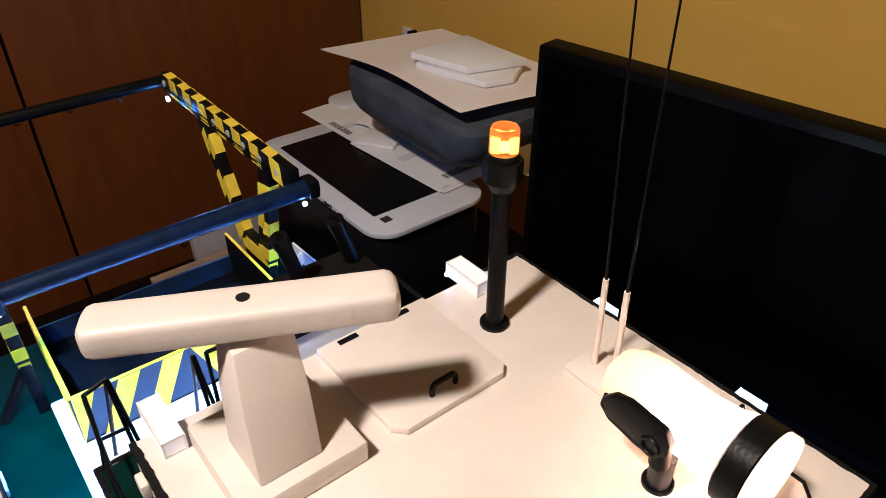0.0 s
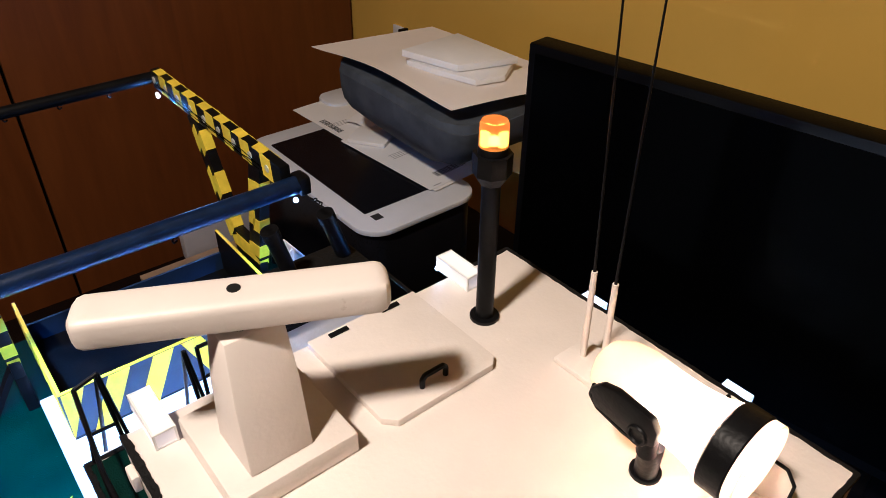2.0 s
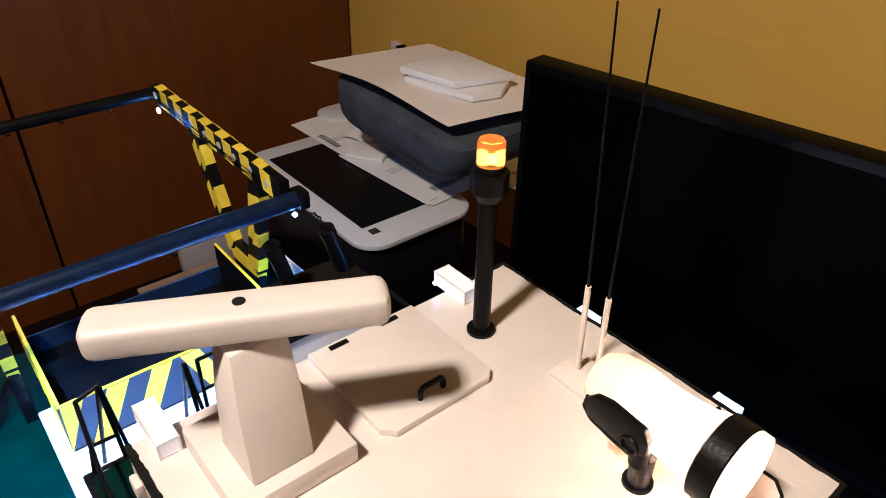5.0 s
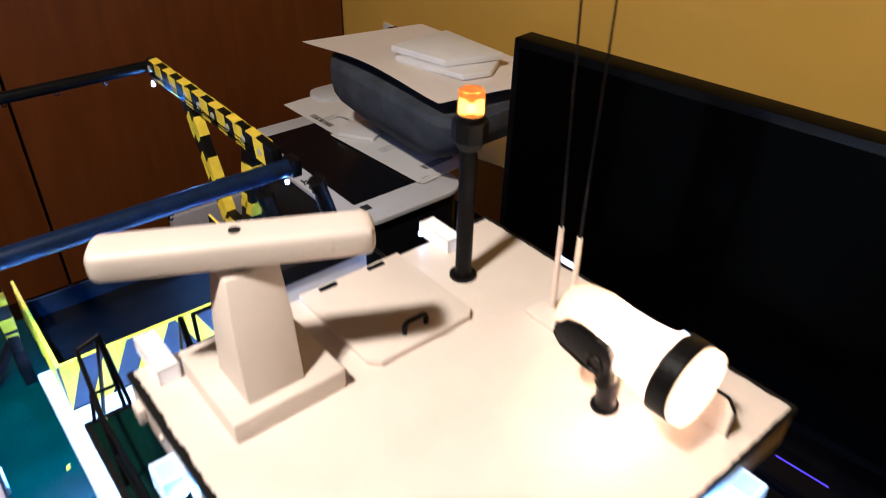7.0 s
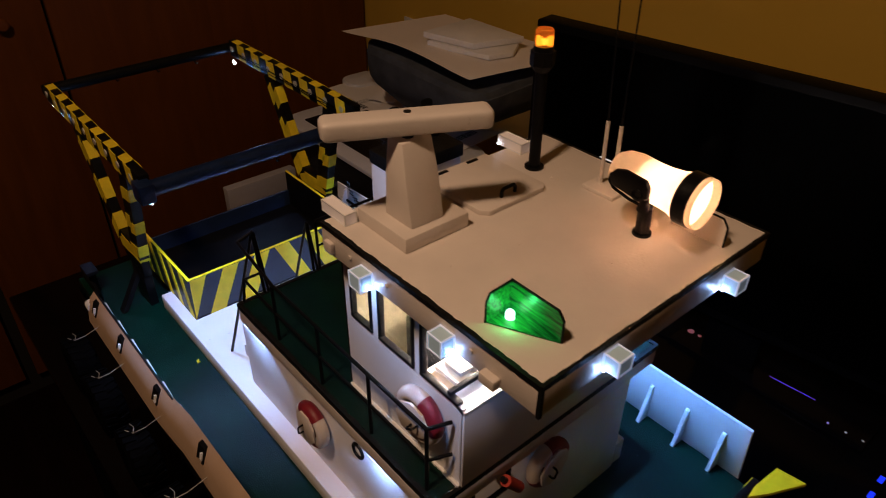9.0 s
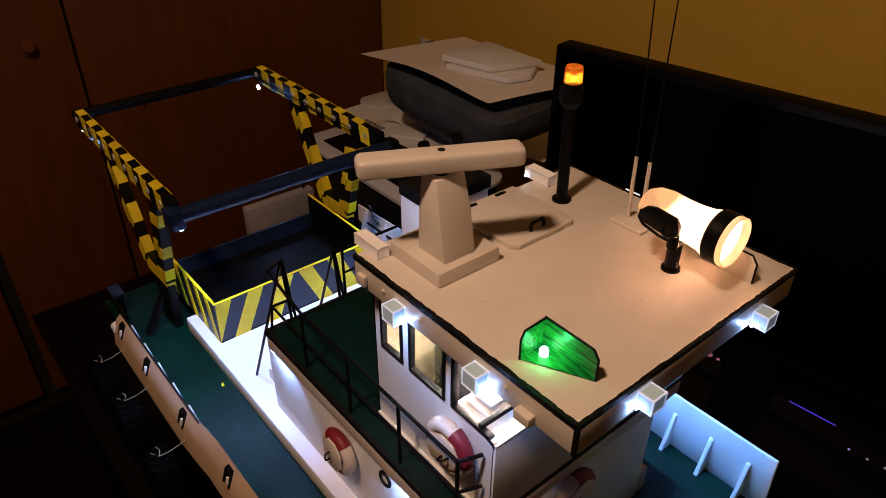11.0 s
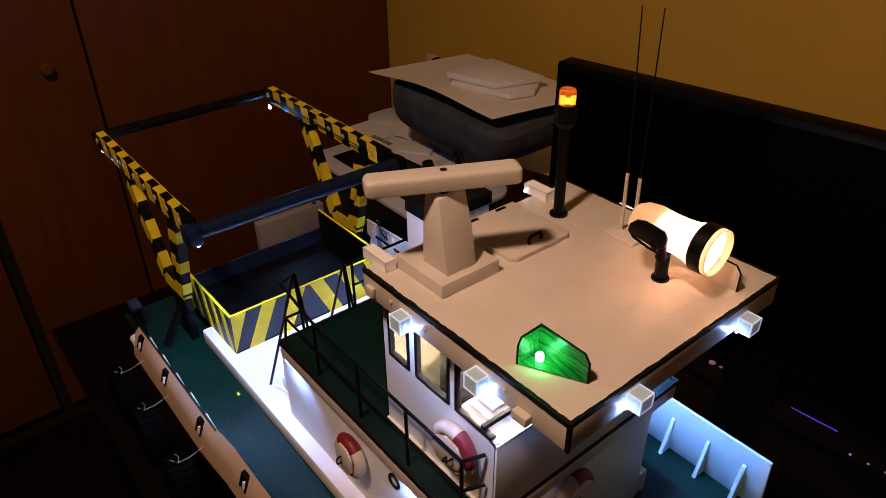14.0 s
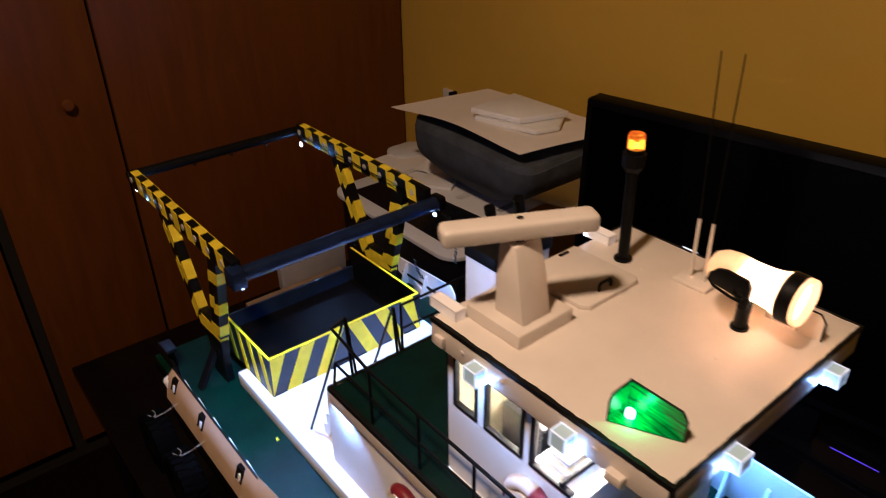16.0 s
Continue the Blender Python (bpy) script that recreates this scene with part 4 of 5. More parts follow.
chain(bm, [(0.070, 0.1255, 1.444), (0.070, 0.1265, 1.438), (0.070, 0.122, 1.4335), (0.071, 0.108, 1.4295), (0.0725, 0.098, 1.428), (0.08, 0.098, 1.42)], 0.0012, 6)
rod(bm, (0.0745, 0.098, 1.424), (0.0735, 0.0965, 1.4345), 0.0045, 0.003, seg=12)
part("bracket", bm, BLACK, sl)
bm = bmesh.new()
torus(bm, 0.004, 0.0009, pose(0.0662, 0.0995, 1.4385, 0, 90, 0), 16, 6)
part("knob", bm, BLACK, sl)
bm = bmesh.new()
lathe(bm, [(0.0, -0.008), (0.0168, -0.008), (0.0168, -0.009), (0.0, -0.009)], SP)
part("reflector", bm, through_glow("reflector_white", (0.95, 0.88, 0.76), 0.6), sl)
part("bulb", quick(rod, (0.089, 0.098, 1.441), (0.089, 0.09, 1.441), 0.005), BULB, sl)
lamp("searchlight_light", "POINT", pose(0.089, 0.079, 1.4398), 450.0, (1.0, 0.54, 0.29), 0.005)


# side-light screens: a side board, a board across its after end, and the black edging
def side_screen(x, out, yf, yb, board, label):
    bm = bmesh.new()
    side = [(yb, 0.0), (yf, 0.0), (yf, 0.0165), (yf + 0.0045, 0.0223), (yb, 0.0228)]
    prism(bm, [(x, y, RZ + z) for y, z in side], (out * 0.0014, 0, 0))
    back = [(0.0, 0.0), (0.0228, 0.0), (0.0228, 0.016), (0.0198, 0.0215), (0.0, 0.0228)]
    prism(bm, [(x + out * a, yb - 0.0014, RZ + z) for a, z in back], (0, 0.0014, 0))
    s = part("side_light_screen", bm, board, boat, label)
    bm = bmesh.new()
    chain(bm, [(x + out * 0.0007, y, RZ + z + 0.0003) for y, z in side[1:]], 0.00085, 6)
    chain(bm, [(x + out * a, yb - 0.0007, RZ + z + 0.0003) for a, z in back[:0:-1]], 0.00085, 6)
    part("edging", bm, EDGE, s, "black painted rim")
    return s


s = side_screen(-0.0527, -1, 0.058, 0.1025, GREENP, "glossy streaked green side light screen")
bm = bmesh.new()
prism(bm, [(-0.0545, 0.1008, RZ + 0.0003), (-0.0752, 0.1008, RZ + 0.0003), (-0.0545, 0.0585, RZ + 0.0003)], (0, 0, 0.0008))
part("screen_foot", bm, GREENP, s)
bm = bmesh.new()
bmesh.ops.create_icosphere(bm, subdivisions=3, radius=0.0031, matrix=Matrix.Translation((-0.061, 0.0945, RZ + 0.0045)))
rod(bm, (-0.061, 0.0945, RZ + 0.001), (-0.061, 0.0945, RZ + 0.0045), 0.0031, seg=20)
part("led", bm, LEDGREEN, s, "green led")
lamp("side_light_green", "POINT", pose(-0.0645, 0.0905, RZ + 0.0095), 0.022, GREEN, 0.002)
side_screen(0.1155, 1, 0.052, 0.0965, CREAM, "cream back of the other side light screen")


# roof-edge work lamps: a small frosted box with white edges and a led behind it
def work_lamp(x, y, z, hx, hy, h, led, power, aim, wide=165, core=FROST, colour=COOL, light_at=None, near=None):
    """A frosted box held by white edge strips; its led shines out beside it."""
    t = 0.0011
    body = part("work_lamp", quick(box, x - hx + 0.0004, x + hx - 0.0004, y - hy + 0.0004, y + hy - 0.0004, z - h + 0.0004, z + h - 0.0004), core, boat, "small frosted square lamp box")
    bm = bmesh.new()
    for a in (-1, 1):
        for b in (-1, 1):
            cx, cy = x + a * (hx - t / 2), y + b * (hy - t / 2)
            box(bm, cx - t / 2, cx + t / 2, cy - t / 2, cy + t / 2, z - h, z + h)
            cz = z + b * (h - t / 2)
            box(bm, cx - t / 2 + 0.0001, cx + t / 2 - 0.0001, y - hy + t, y + hy - t, cz - t / 2, cz + t / 2)
            cy = y + a * (hy - t / 2)
            box(bm, x - hx + t, x + hx - t, cy - t / 2 + 0.0001, cy + t / 2 - 0.0001, cz - t / 2, cz + t / 2)
    part("edge_strip", bm, LAMPWHITE if core is WARMBOX else LAMPBOX, body, "white edge strips")
    g = Vector(led)
    part("led", quick(box, g.x - 0.001, g.x + 0.001, g.y - 0.001, g.y + 0.001, g.z - 0.001, g.z + 0.001, bevel=0.0003), LED, body, "white led")
    a = Vector(aim).normalized()
    o = Vector(light_at) if light_at else g + a * 0.004
    lamp("work_light", "SPOT", look(o, o + a), power, colour, 0.002, angle=wide, blend=0.4)
    if near:
        lamp("led_light", "POINT", pose(*(g + Vector(near))), 0.014, COOL, 0.001)


for y, yr, z, power in ((0.2095, 0.2025, 1.3792, 0.34), (0.1203, 0.1055, 1.3802, 0.4)):
    work_lamp(RX0 - 0.0062, y, z, 0.0059, 0.0071, 0.0070, (RX0 - 0.0028, y - 0.0074, z - 0.005), power, (0.55, 0.12, -1), 100, light_at=(-0.103, y + 0.002, 1.366), near=(-0.0016, -0.0018, -0.0005))
    work_lamp(RX1 + 0.0068, yr, 1.3848, 0.0058, 0.0078, 0.0072, (RX1 + 0.0036, yr - 0.0088, z - 0.005), 8.5, (0.16, 0.02, -1), 96, colour=(0.2, 0.48, 1.0), light_at=(RX1 + 0.006, y + 0.013, 1.366), core=BRIGHTBOX)
for x, z in ((-0.0273, 1.3845), (0.1095, 1.3795)):
    work_lamp(x, RY0 - 0.0066, z, 0.0070, 0.0063, 0.0064, (x - 0.0078, RY0 - 0.0026, z - 0.0055), 0.03, (-0.6, 0.8, -0.3), near=(-0.0018, -0.0016, -0.0005))
work_lamp(-0.0747, 0.267, RZ + 0.005, 0.0056, 0.0165, 0.005, (-0.0747, 0.2845, RZ + 0.003), 0.22, (0.6, 1, -0.35), core=WARMBOX)
work_lamp(0.1158, 0.266, RZ + 0.005, 0.0060, 0.015, 0.005, (0.1085, 0.2785, RZ + 0.0025), 0.03, (0, 1, -0.35), core=WARMBOX)

# funnel casing behind the wheelhouse
bm = quick(box, 0.003, 0.074, 0.292, 0.334, B, 1.392, bevel=0.001)
fu = part("funnel_casing", bm, WHITE, boat, "white casing with black top")
part("casing_top", quick(box, 0.002, 0.0765, 0.291, 0.335, 1.392, 1.405, bevel=0.001), EDGE, fu)

for a, b in (((0.031, 0.322, 1.404), (0.021, 0.322, 1.441)), ((0.068, 0.322, 1.404), (0.0565, 0.32, 1.44))):
    bm = bmesh.new()
    rod(bm, a, b, 0.0048, seg=16)
    rod(bm, Vector(a).lerp(Vector(b), 0.82), b, 0.0054, seg=16)
    part("exhaust_pipe", bm, BLACK, fu, "short black exhaust pipe")

# boat deck railing
RAILX, RT, RM = -0.0978, 1.288, 1.2535
bm = bmesh.new()
chain(bm, [(-0.075, 0.438, RT + 0.010), (-0.0915, 0.4385, RT + 0.004), (RAILX, 0.3605, RT), (RAILX, 0.133, RT), (-0.079, 0.1265, RT)], 0.0017)
rail = part("railing", bm, BLACK, boat, "thin black railing round the upper deck")
bm = bmesh.new()
chain(bm, [(-0.0725, 0.437, RM - 0.007), (-0.0925, 0.4365, RM - 0.006), (RAILX, 0.3605, RM), (RAILX, 0.133, RM), (-0.079, 0.1255, RM)], 0.0015)
part("mid_rail", bm, BLACK, rail)
part("post", quick(rod, (-0.0965, 0.4365, B), (-0.0925, 0.4365, RM - 0.006), 0.0015, seg=8), BLACK, rail)
for y in (0.3605, 0.2825, 0.2065, 0.133):
    part("post", quick(rod, (RAILX, y, B), (RAILX, y, RT), 0.0017, seg=8), BLACK, rail)
part("starboard_rail", quick(rod, (0.1655, 0.437, RT), (0.1655, 0.133, RT), 0.0017, seg=8), BLACK, rail)
part("starboard_rail", quick(rod, (0.1655, 0.437, RM), (0.1655, 0.133, RM), 0.0015, seg=8), BLACK, rail)
for y in (0.437, 0.3605, 0.2825, 0.2065, 0.133):
    part("post", quick(rod, (0.1655, y, B), (0.1655, y, RT), 0.0017, seg=8), BLACK, rail)
for z, q in ((1.283, 0.0017), (1.251, 0.0014)):
    part("rear_rail", quick(rod, (-0.003, 0.437, z), (0.1655, 0.437, z), q, seg=8), BLACK, rail)
for x in (-0.003, 0.08):
    part("post", quick(rod, (x, 0.437, B), (x, 0.437, 1.283), 0.0017, seg=8), BLACK, rail)
# stair rails down to the hatch deck
for top, foot in (((-0.075, 0.438, 1.2985), (-0.088, 0.528, H)), ((-0.0135, 0.438, 1.284), (-0.006, 0.532, H))):
    bm = bmesh.new()
    chain(bm, [(top[0] + 0.003, 0.437, B), top, foot], 0.0017)
    part("stair_rail", bm, BLACK, rail)
    part("stair_post", quick(rod, (top[0] + 0.0075, 0.4365, B), (top[0] + 0.001, 0.4375, top[2]), 0.0016, seg=8), BLACK, rail)
for x in (-0.0775, -0.012):
    bm = bmesh.new()
    pts = [(x, 0.466, 1.19)]
    for k in range(5):
        pts += [(x, 0.467 + 0.009 * k, 1.19 - 0.022 * k), (x, 0.476 + 0.009 * k, 1.186 - 0.022 * k)]
    pts += [(x, 0.512, H), (x, 0.5, H), (x, 0.465, 1.172)]
    prism(bm, pts, (0.002, 0, 0))
    part("stair_stringer", bm, WHITE, boat, "white sawtooth stair side")
for k in range(5):
    part("stair_tread", quick(box, -0.0755, -0.012, 0.467 + 0.009 * k, 0.476 + 0.009 * k, 1.184 - 0.022 * k, 1.186 - 0.022 * k), WHITE, boat)

# ---- cargo box ----
BX0, BX1, BY0, BY1, BZ1 = -0.0962, 0.154, 0.6125, 0.797, 1.1445
bm = bmesh.new()
t = 0.0035
box(bm, BX0, BX1, BY0, BY1, H, H + 0.003)
cargo = part("cargo_box", bm, BLACK, boat, "open dark blue cargo box with hazard stripes")
# the aft wall gets the brighter blue, as lit by the gantry leds
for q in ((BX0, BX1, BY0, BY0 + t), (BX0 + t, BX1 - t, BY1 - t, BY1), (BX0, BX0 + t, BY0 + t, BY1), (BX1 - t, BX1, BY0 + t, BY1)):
    part("box_wall", quick(box, *q, H + 0.003, 1.111 if q[2] > 0.7 else BZ1), NAVY_LIT if q[2] > 0.7 else BLACK if q[0] > 0.1 else NAVY, cargo)
for q in ((BX0, BX1, BY0, BY0 + t), (BX0, BX0 + t, BY0 + t, BY1), (BX1 - t, BX1, BY0 + t, BY1)):
    part("rim", quick(box, q[0], q[1], q[2], q[3], BZ1, BZ1 + 0.0012), YELLOW, cargo, "yellow rim")


def stripe_poly(u0, u1, lean, h, lo, hi):
    """A leaning stripe cut off at the ends of its face."""
    pts = []
    for u, v in ((u0, 0), (u1, 0), (u1 + lean, h), (u0 + lean, h)):
        pts.append((min(max(u, lo), hi), v))
    return pts


Wd, Hh = BX1 - BX0, BZ1 - H
MID = 0.118
runs = [(u, 0.028) for u in np.arange(-0.026, MID - 0.05, 0.046)]
runs += [(u, -0.028) for u in np.arange(runs[-1][0] + 0.022 + 0.028 + 0.036, Wd + 0.028, 0.046)]
for u, lean in runs:
    pts = stripe_poly(u, u + 0.022, lean, Hh - 0.001, 0.0, Wd)
    if pts[1][0] - pts[0][0] < 0.002 and pts[2][0] - pts[3][0] < 0.002:
        continue
    bm = bmesh.new()
    prism(bm, [(BX0 + a, BY0, H + 0.0005 + b) for a, b in pts], (0, -0.0006, 0))
    part("stripe", bm, YELLOW, cargo)
Ld = BY1 - BY0
for u in np.arange(0.004, Ld, 0.034):
    pts = stripe_poly(u, u + 0.012, 0.016, Hh - 0.001, 0.0, Ld)
    if pts[1][0] - pts[0][0] < 0.002:
        continue
    bm = bmesh.new()
    prism(bm, [(BX0, BY0 + a, H + 0.0005 + b) for a, b in pts], (-0.0006, 0, 0))
    part("stripe", bm, YELLOW, cargo)

# ---- gantry ----
GX0, GX1, GY0, GY1 = -0.1175, 0.172, 0.602, 0.976
BEAM, TUBE = {-1: (1.281, 1.307), 1: (1.287, 1.313)}, 1.291


def band(name, face, pts, n, parent, wobble=0.0008, thick=0.0005):
    """A hand-cut yellow patch on a flat face: an outline with uneven edges, a little proud of it."""
    pts = [Vector(p) for p in pts]
    out = Vector(n)
    rim = []
    for a, b in zip(pts, pts[1:] + pts[:1]):
        for k in range(3):
            q = a.lerp(b, k / 3)
            rim.append(q + Vector((0 if abs(n[0]) > 0.5 else random.uniform(-1, 1), random.uniform(-1, 1), 0 if abs(n[2]) > 0.5 else random.uniform(-1, 1))) * wobble * (0.3 if k == 0 else 1))
    bm = bmesh.new()
    prism(bm, [p - out * 0.0004 for p in rim], out * (thick + 0.0004))
    part(name, bm, YELLOW, parent)


def leg(x, top, foot, wide, thick, bands, side):
    """A flat strut in the plane of one side of the gantry, with leaning bands on its face and edges."""
    a, b = Vector((x, *top)), Vector((x, *foot))
    d = (a - b).normalized()
    w = Vector((0, d.z, -d.y)) * wide / 2
    bm = bmesh.new()
    prism(bm, [p + Vector((-thick / 2, 0, 0)) for p in (b - w, b + w, a + w, a - w)], (thick, 0, 0))
    part("leg", bm, BLACK, gantry)
    length = (a - b).length
    for s0, s1, half in bands:
        for face in (-1, 1):
            lo, hi = b + d * length * s0, b + d * length * s1
            u0, u1 = {0: (-1, 1), 1: (-1, 0.1), 2: (-0.1, 1)}[half]
            skew = d * 0.006
            off = Vector((face * thick / 2, 0, 0))
            band("tape_band", face, [lo + w * u0 + off - skew * u0, lo + w * u1 + off - skew * u1, hi + w * u1 + off - skew * u1, hi + w * u0 + off - skew * u0], (face, 0, 0), gantry)
        if half != 2:
            front = [b + d * length * q - w + Vector((e * (thick / 2 + 0.0004), 0, 0)) for q, e in ((s0, -1), (s0, 1), (s1, 1), (s1, -1))]
            bm = bmesh.new()
            prism(bm, [p + w.normalized() * 0.0004 + d * 0.006 for p in front], -w.normalized() * 0.001)
            part("tape_band", bm, YELLOW, gantry)


gantry = part("gantry_beam", quick(box, GX0 - 0.006, GX0 + 0.006, GY0 + 0.006, GY1 - 0.006, *BEAM[-1], bevel=0.001), BLACK, boat, "black gantry with yellow tape stripes")
part("side_beam", quick(box, GX1 - 0.006, GX1 + 0.006, GY0 + 0.006, GY1 - 0.006, *BEAM[1], bevel=0.001), BLACK, gantry)
part("front_tube", quick(rod, (GX0 - 0.008, GY0, TUBE), (GX1 + 0.02, GY0, TUBE), 0.0098, seg=24), STEEL, gantry, "blue-black round tube")
part("rear_tube", quick(rod, (GX0 - 0.007, GY1, 1.295), (GX1 + 0.006, GY1, 1.299), 0.0078, seg=20), BLACK, gantry)
part("tube_end", quick(box, GX1 + 0.007, GX1 + 0.0205, GY0 - 0.0105, GY0 + 0.012, TUBE - 0.0105, TUBE + 0.0105, bevel=0.003), BLACK, gantry)
part("tube_end", quick(box, GX0 - 0.014, GX0 + 0.004, GY0 - 0.012, GY0 + 0.012, TUBE - 0.013, TUBE + 0.011, bevel=0.002), STEEL, gantry)

for x, side in ((GX0, -1), (GX1, 1)):
    BEAM0, BEAM1 = BEAM[side]
    for k in range(7):
        y = 0.958 - 0.0478 * k
        q = 0.003 * (random.random() - 0.5)
        band("tape_band", 0, [(x - 0.0062, y + q, BEAM1), (x + 0.0062, y + 0.004, BEAM1), (x + 0.0062, y - 0.019, BEAM1), (x - 0.0062, y - 0.023 + q, BEAM1)], (0, 0, 1), gantry, 0.0006)
        for face in (-1, 1):
            y1 = y - 0.02 + 0.004 * random.random()
            xf = x + face * 0.006
            band("tape_band", face, [(xf, y1, BEAM1), (xf, y1 - 0.0235, BEAM1), (xf, y1 - 0.0265, BEAM0 + 0.0008), (xf, y1 - 0.004, BEAM0 + 0.0008)], (face, 0, 0), gantry, 0.001)
    leg(x, (0.846, BEAM0 + 0.003), (0.772, 1.146), 0.026, 0.0125, ((0.02, 0.17, 0), (0.30, 0.48, 1), (0.38, 0.58, 2), (0.66, 0.82, 1), (0.74, 0.92, 2)), side)
    leg(x, (0.672, BEAM0 + 0.003), (0.712, 1.146), 0.026, 0.0125, ((0.0, 0.14, 0), (0.30, 0.44, 1), (0.36, 0.52, 2), (0.70, 0.84, 0)), side)
    bm = bmesh.new()
    prism(bm, [(x - 0.0056, 0.699, 1.160), (x - 0.0056, 0.789, 1.160), (x - 0.0056, 0.766, 1.118), (x - 0.0056, 0.705, 1.112)], (0.0112, 0, 0), bevel=0.0006)
    part("gusset", bm, BLACK, gantry)
    for face in (-1, 1):
        xf = x + face * 0.0056
        band("tape_band", face, [(xf, 0.700, 1.155), (xf, 0.783, 1.154), (xf, 0.772, 1.132), (xf, 0.704, 1.136)], (face, 0, 0), gantry, 0.0012)
    bm = bmesh.new()
    prism(bm, [(x - 0.0061, 0.6985, 1.155), (x + 0.0061, 0.6985, 1.152), (x + 0.0061, 0.7035, 1.133), (x - 0.0061, 0.703, 1.136)], (0, -0.0007, 0))
    part("tape_band", bm, YELLOW, gantry)
    part("leg_foot", quick(box, x - 0.006, x + 0.006, 0.709, 0.752, M, 1.118, bevel=0.001), BLACK, gantry)
    bm = bmesh.new()
    u, v = Vector((x + side * 0.006, 0.738, 1.1)), Vector((x + side * 0.0425, 0.723, M + 0.0005))
    prism(bm, [u + Vector((0, -0.006, 0.006)), v + Vector((0, -0.006, 0)), v + Vector((0, 0.006, 0)), u + Vector((0, 0.006, 0.006))], (-side * 0.007, 0, -0.001))
    part("foot_stay", bm, BLACK, gantry)
for x in (GX0 - 0.001, GX1 + 0.003):
    bm = bmesh.new()
    bmesh.ops.create_icosphere(bm, subdivisions=2, radius=0.0029, matrix=Matrix.Translation((x - 0.001, GY0 - 0.0065, TUBE - 0.0135)))
    part("led", bm, LEDBLUE, gantry, "white led")
    lamp("gantry_light", "SPOT", look((x - 0.001, GY0 - 0.009, TUBE - 0.021), (x * 0.75 + 0.01, GY0 - 0.016, TUBE - 0.3)), 4.6, (0.34, 0.58, 1.0), 0.003, angle=108, blend=0.8)
for x, d in ((GX0 - 0.004, 0.002), (GX1 - 0.010, 0.003)):
    bm = bmesh.new()
    for dz, rr in ((0.026, 0.002), (0.0295, 0.0028)):
        bmesh.ops.create_icosphere(bm, subdivisions=2, radius=rr, matrix=Matrix.Translation((x + d * dz * 40, GY1 - 0.013 - dz * 0.15, 1.307 - dz)))
    part("led", bm, LED, gantry, "white led")
    lamp("gantry_light", "POINT", pose(x + d * 2, GY1 - 0.026, 1.261), 0.2, (0.36, 0.6, 1.0), 0.004)


# hanging beaded chains and eye hooks
for pts in (((0.196, 0.602, 1.268), (0.204, 0.602, 1.262), (0.212, 0.602, 1.245), (0.2165, 0.602, 1.222), (0.218, 0.602, 1.198), (0.216, 0.602, 1.175)), ((0.168, 0.64, 1.185), (0.172, 0.64, 1.17), (0.178, 0.64, 1.155), (0.186, 0.64, 1.142))):
    bm = bmesh.new()
    for a, b in zip(pts, pts[1:]):
        a, b = Vector(a), Vector(b)
        n = max(1, int((b - a).length / 0.0045))
        for i in range(n):
            c = a.lerp(b, i / n)
            torus(bm, 0.0022, 0.0009, Matrix.Translation(c) @ pose(0, 0, 0, 90 * (i % 2), 40, 0), 8, 5)
    tagged(part("chain", bm, CHAINMETAL, boat, "dark beaded chain"), kind="stuff")
for x, y, z in ((0.045, GY0, TUBE - 0.0122), (-0.019, GY1, 1.2895), (0.045, GY1, 1.2895), (0.108, GY1, 1.2895)):
    bm = bmesh.new()
    torus(bm, 0.0032, 0.0011, pose(x, y, z - 0.0015, 90, 0, 30), 16, 6, 0, 320)
    part("eye_hook", bm, BLACK, gantry)
for x, sd in ((GX0, -1), (GX1, 1)):
    for k in range(9):
        y = GY0 + 0.035 + 0.0405 * k
        part("bolt", quick(rod, (x - 0.0074, y, sum(BEAM[sd]) / 2), (x + 0.0074, y, sum(BEAM[sd]) / 2), 0.0046, seg=14), BOLT, gantry)

for k in range(3):
    pts = []
    for i in range(15):
        y = GY0 + 0.05 + 0.021 * i
        pts.append((GX1 - 0.0076 - 0.0008 * k, y, 1.297 + 0.003 * math.sin(0.8 * i + 2.1 * k)))
    part("wire", quick(tube, pts, 0.00045, 6), RUBBER, gantry, "thin black wire")

# ---- life rings and tyres ----
def life_ring(m, label):
    t = thing("life_ring", label, "life ring", (0, 0, 0), "life rings on the boat")
    bm = bmesh.new()
    torus(bm, 0.019, 0.0065, None, 32, 12, 35, 145)
    torus(bm, 0.019, 0.0065, None, 32, 12, 215, 325)
    part("ring", bm, CREAM, t)
    for a in (-40, 140):
        bm = bmesh.new()
        torus(bm, 0.019, 0.0069, None, 20, 12, a, a + 80)
        part("band", bm, RED, t, "dark red band")
    bm = bmesh.new()
    prism(bm, [(0.0205 * math.cos(radians(a)), 0.0165 * math.sin(radians(a)), 0.0065) for a in (22, 67, 113, 158, 202, 247, 293, 338)], (0, 0, 0.0022), bevel=0.0004)
    part("plate", bm, CREAM, t)
    bm = bmesh.new()
    chain(bm, [(-0.0075, 0.004, 0.008), (-0.0075, 0.004, 0.0125), (-0.0062, 0.004, 0.0142), (0.0002, 0.004, 0.0142), (0.0015, 0.004, 0.0125), (0.0015, 0.004, 0.008)], 0.001, 6)
    part("handle", bm, BLACK, t)
    t.matrix_basis = m
    return t


life_ring(pose(-0.1015, 0.3065, 1.148, 0, -90, 0), "cream and red life ring on the lower deckhouse side")
life_ring(pose(-0.0845, 0.158, 1.2735, 0, -90, 0) @ pose(0, 0, 0, 0, 0, 122), "cream and red life ring on the wheelhouse side")
life_ring(pose(0.025, 0.1125, 1.174, 90, 0, 0) @ pose(0, 0, 0, 0, 0, 60), "cream and red life ring on the deckhouse front")

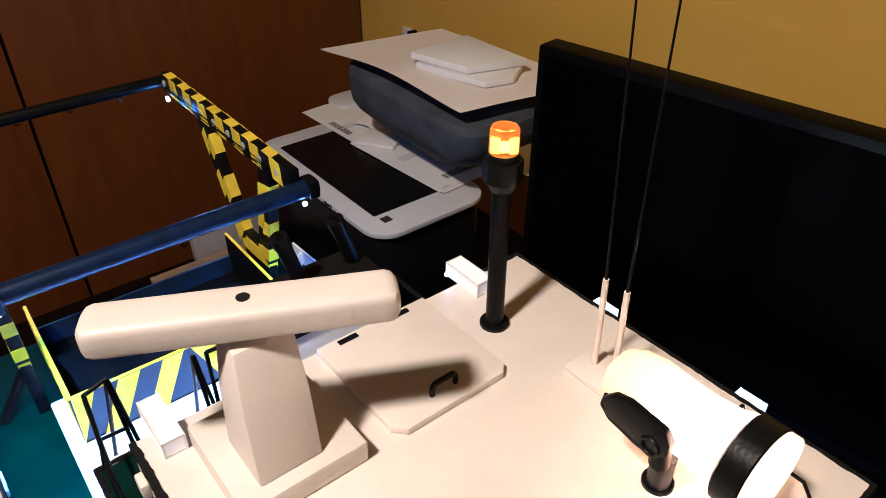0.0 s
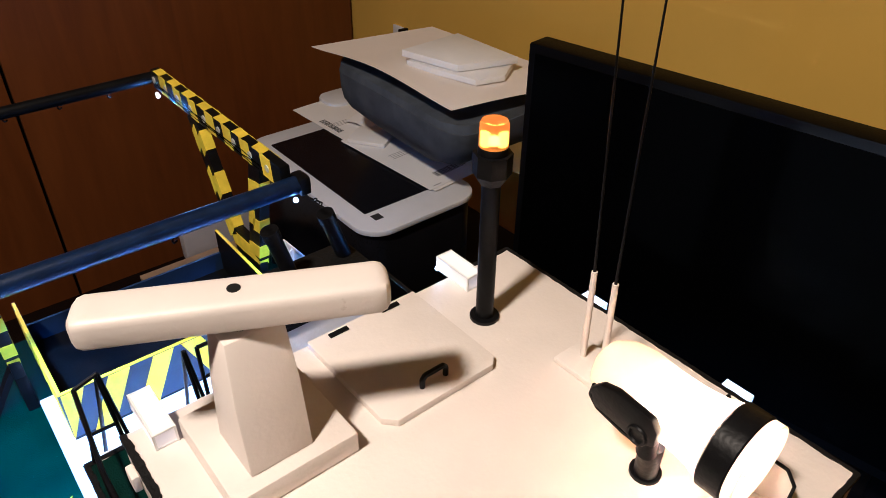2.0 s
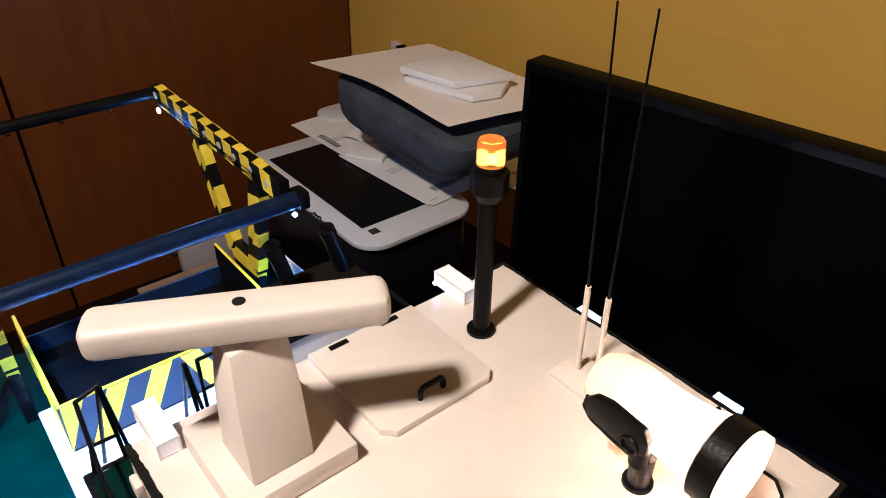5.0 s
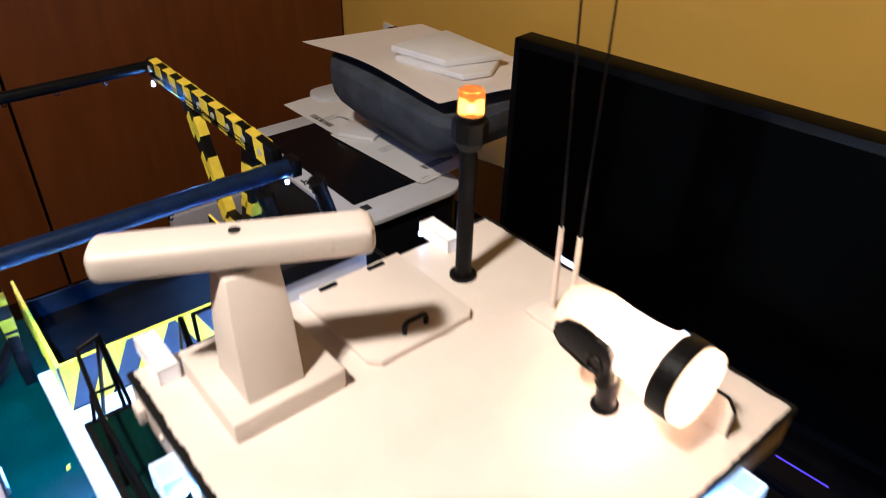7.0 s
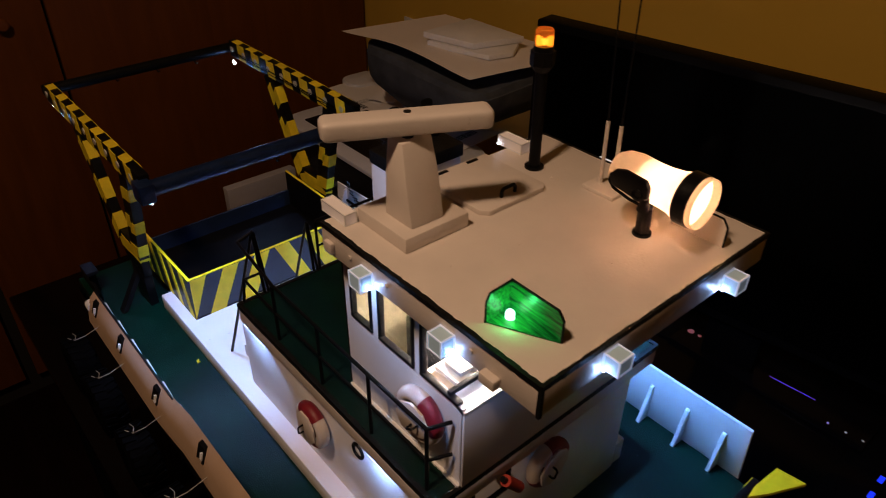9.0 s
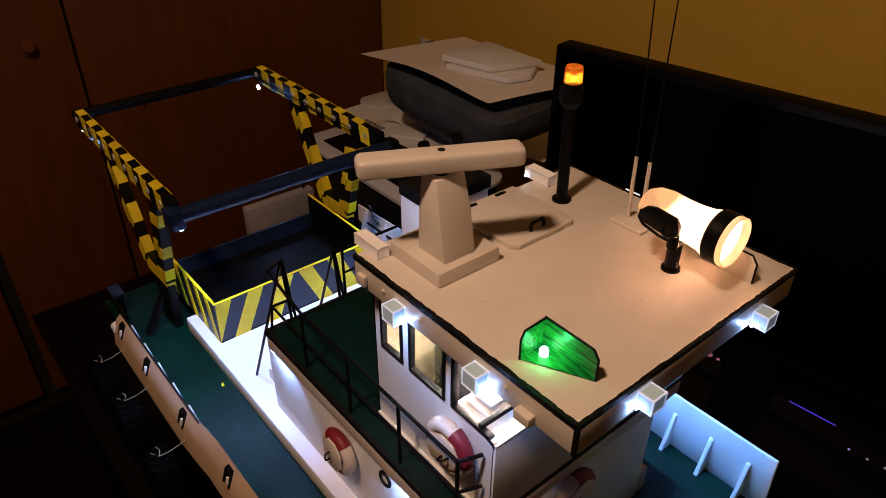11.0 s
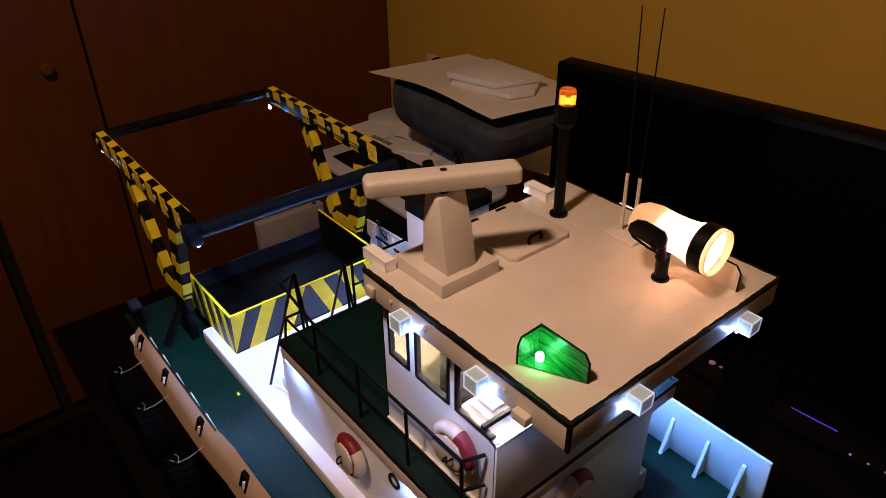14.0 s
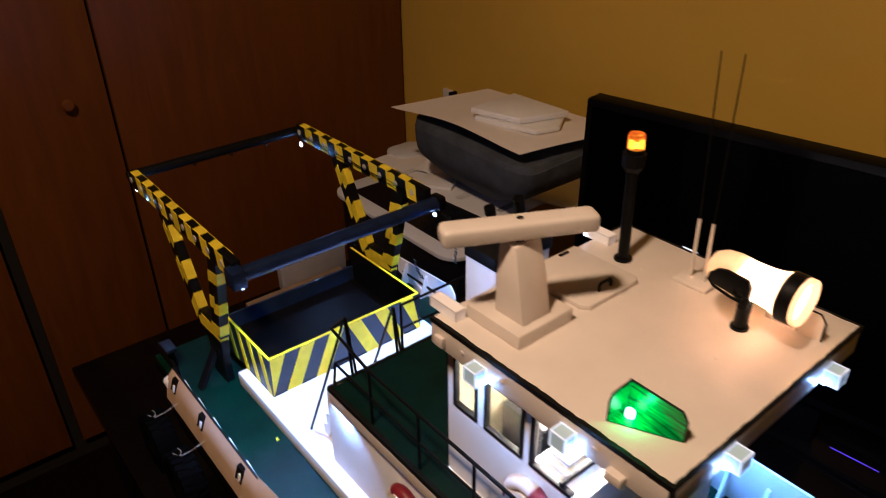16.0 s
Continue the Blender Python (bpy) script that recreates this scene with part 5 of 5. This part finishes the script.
bm = bmesh.new()
torus(bm, 0.0075, 0.0018, pose(-0.0935, 0.238, 1.165, 0, 90, 0), 24, 8)
tagged(part("porthole_rim", bm, BLACK, boat), "black porthole rim")

fe = thing("fire_extinguisher", "small red fire extinguisher on the deckhouse front", "fire extinguisher", (-0.04, 0.115, 1.17))
part("cylinder", quick(rod, (-0.0335, 0.109, 1.2005), (-0.0175, 0.1075, 1.1805), 0.0052, seg=16), ORANGERED, fe)
part("nozzle", quick(rod, (-0.0335, 0.109, 1.2005), (-0.037, 0.1095, 1.205), 0.0026, seg=10), BLACK, fe)
bm = bmesh.new()
box(bm, -0.064, -0.0605, 0.1165, 0.12, 1.171, 1.197)
box(bm, -0.0605, -0.019, 0.1165, 0.12, 1.171, 1.1745)
box(bm, -0.022, -0.019, 0.1165, 0.12, 1.1745, 1.197)
part("deckhouse_bracket", bm, BLACK, boat)

ty = thing("tyre_fender", "black rubber tyre fender hung on white string", "tyre fender", (0, 0, 0), "tyre fenders along the hull")
bm = bmesh.new()
lathe(bm, [(0.02, -0.015), (0.036, -0.0165), (0.0425, -0.013), (0.0435, 0.0), (0.0425, 0.013), (0.036, 0.0165), (0.02, 0.015), (0.024, 0.0), (0.02, -0.015)], None, 40)
part("tyre", bm, RUBBER, ty)
bm = bmesh.new()
for i in range(26):
    a = 2 * math.pi * i / 26
    for s_ in (-1, 1):
        vs_ = [Vector((0.0405, -0.0025, s_ * 0.001)), Vector((0.0405, 0.0025, s_ * 0.001)), Vector((0.0405, 0.0055, s_ * 0.0145)), Vector((0.0405, 0.0005, s_ * 0.0145))]
        rt = Matrix.Rotation(a + s_ * 0.05, 4, "Z")
        prism(bm, [rt @ v for v in vs_], rt @ Vector((0.0042, 0, 0)))
tagged(part("tread", bm, RUBBER, ty), kind="stuff")
bm = bmesh.new()
chain(bm, [(0.03, 0.02, 0.012), (0.043, 0.012, 0.006), (0.0445, 0.0, 0.0), (0.047, -0.003, -0.014), (0.056, -0.006, -0.036), (0.066, -0.01, -0.05)], 0.00045, 6)
chain(bm, [(0.0445, 0.0, 0.0), (0.0455, 0.008, -0.004), (0.044, 0.017, -0.002)], 0.0004, 6)
part("string", bm, STRING, ty)
first = True
for c in CUTS[:5]:
    m = pose(XC - 0.255, c - 0.012, 0.993, 0, 0, 0) @ pose(0, 0, 0, 0, -90, 0)
    if first:
        ty.matrix_basis, first = m, False
    else:
        copy_thing(ty, m)

bm = bmesh.new()
prism(bm, [(-0.124, 0.558, M), (-0.1195, 0.559, M), (-0.121, 0.5625, M), (-0.1185, 0.565, M), (-0.123, 0.5635, M)], (0, 0, 0.0012))
solid("paper_scrap", bm, YELLOW, "tiny torn yellow paper scrap on the green deck", "scrap")

# ---- lights under the decks ----
for y in (0.43, 0.20):
    lamp("deck_edge_light", "SPOT", look((-0.1005, y, 1.193), (-0.045, y, 1.079)), 0.62, COOL, 0.003, angle=125, blend=0.5)
    tagged(part("deck_led", quick(box, -0.1025, -0.0985, y - 0.003, y + 0.003, 1.1935, 1.197), LEDBLUE, bd), "small white led")
lamp("house_light", "POINT", pose(0.01, 0.19, 1.3665), 10.0, (1.0, 0.84, 0.6), 0.003)
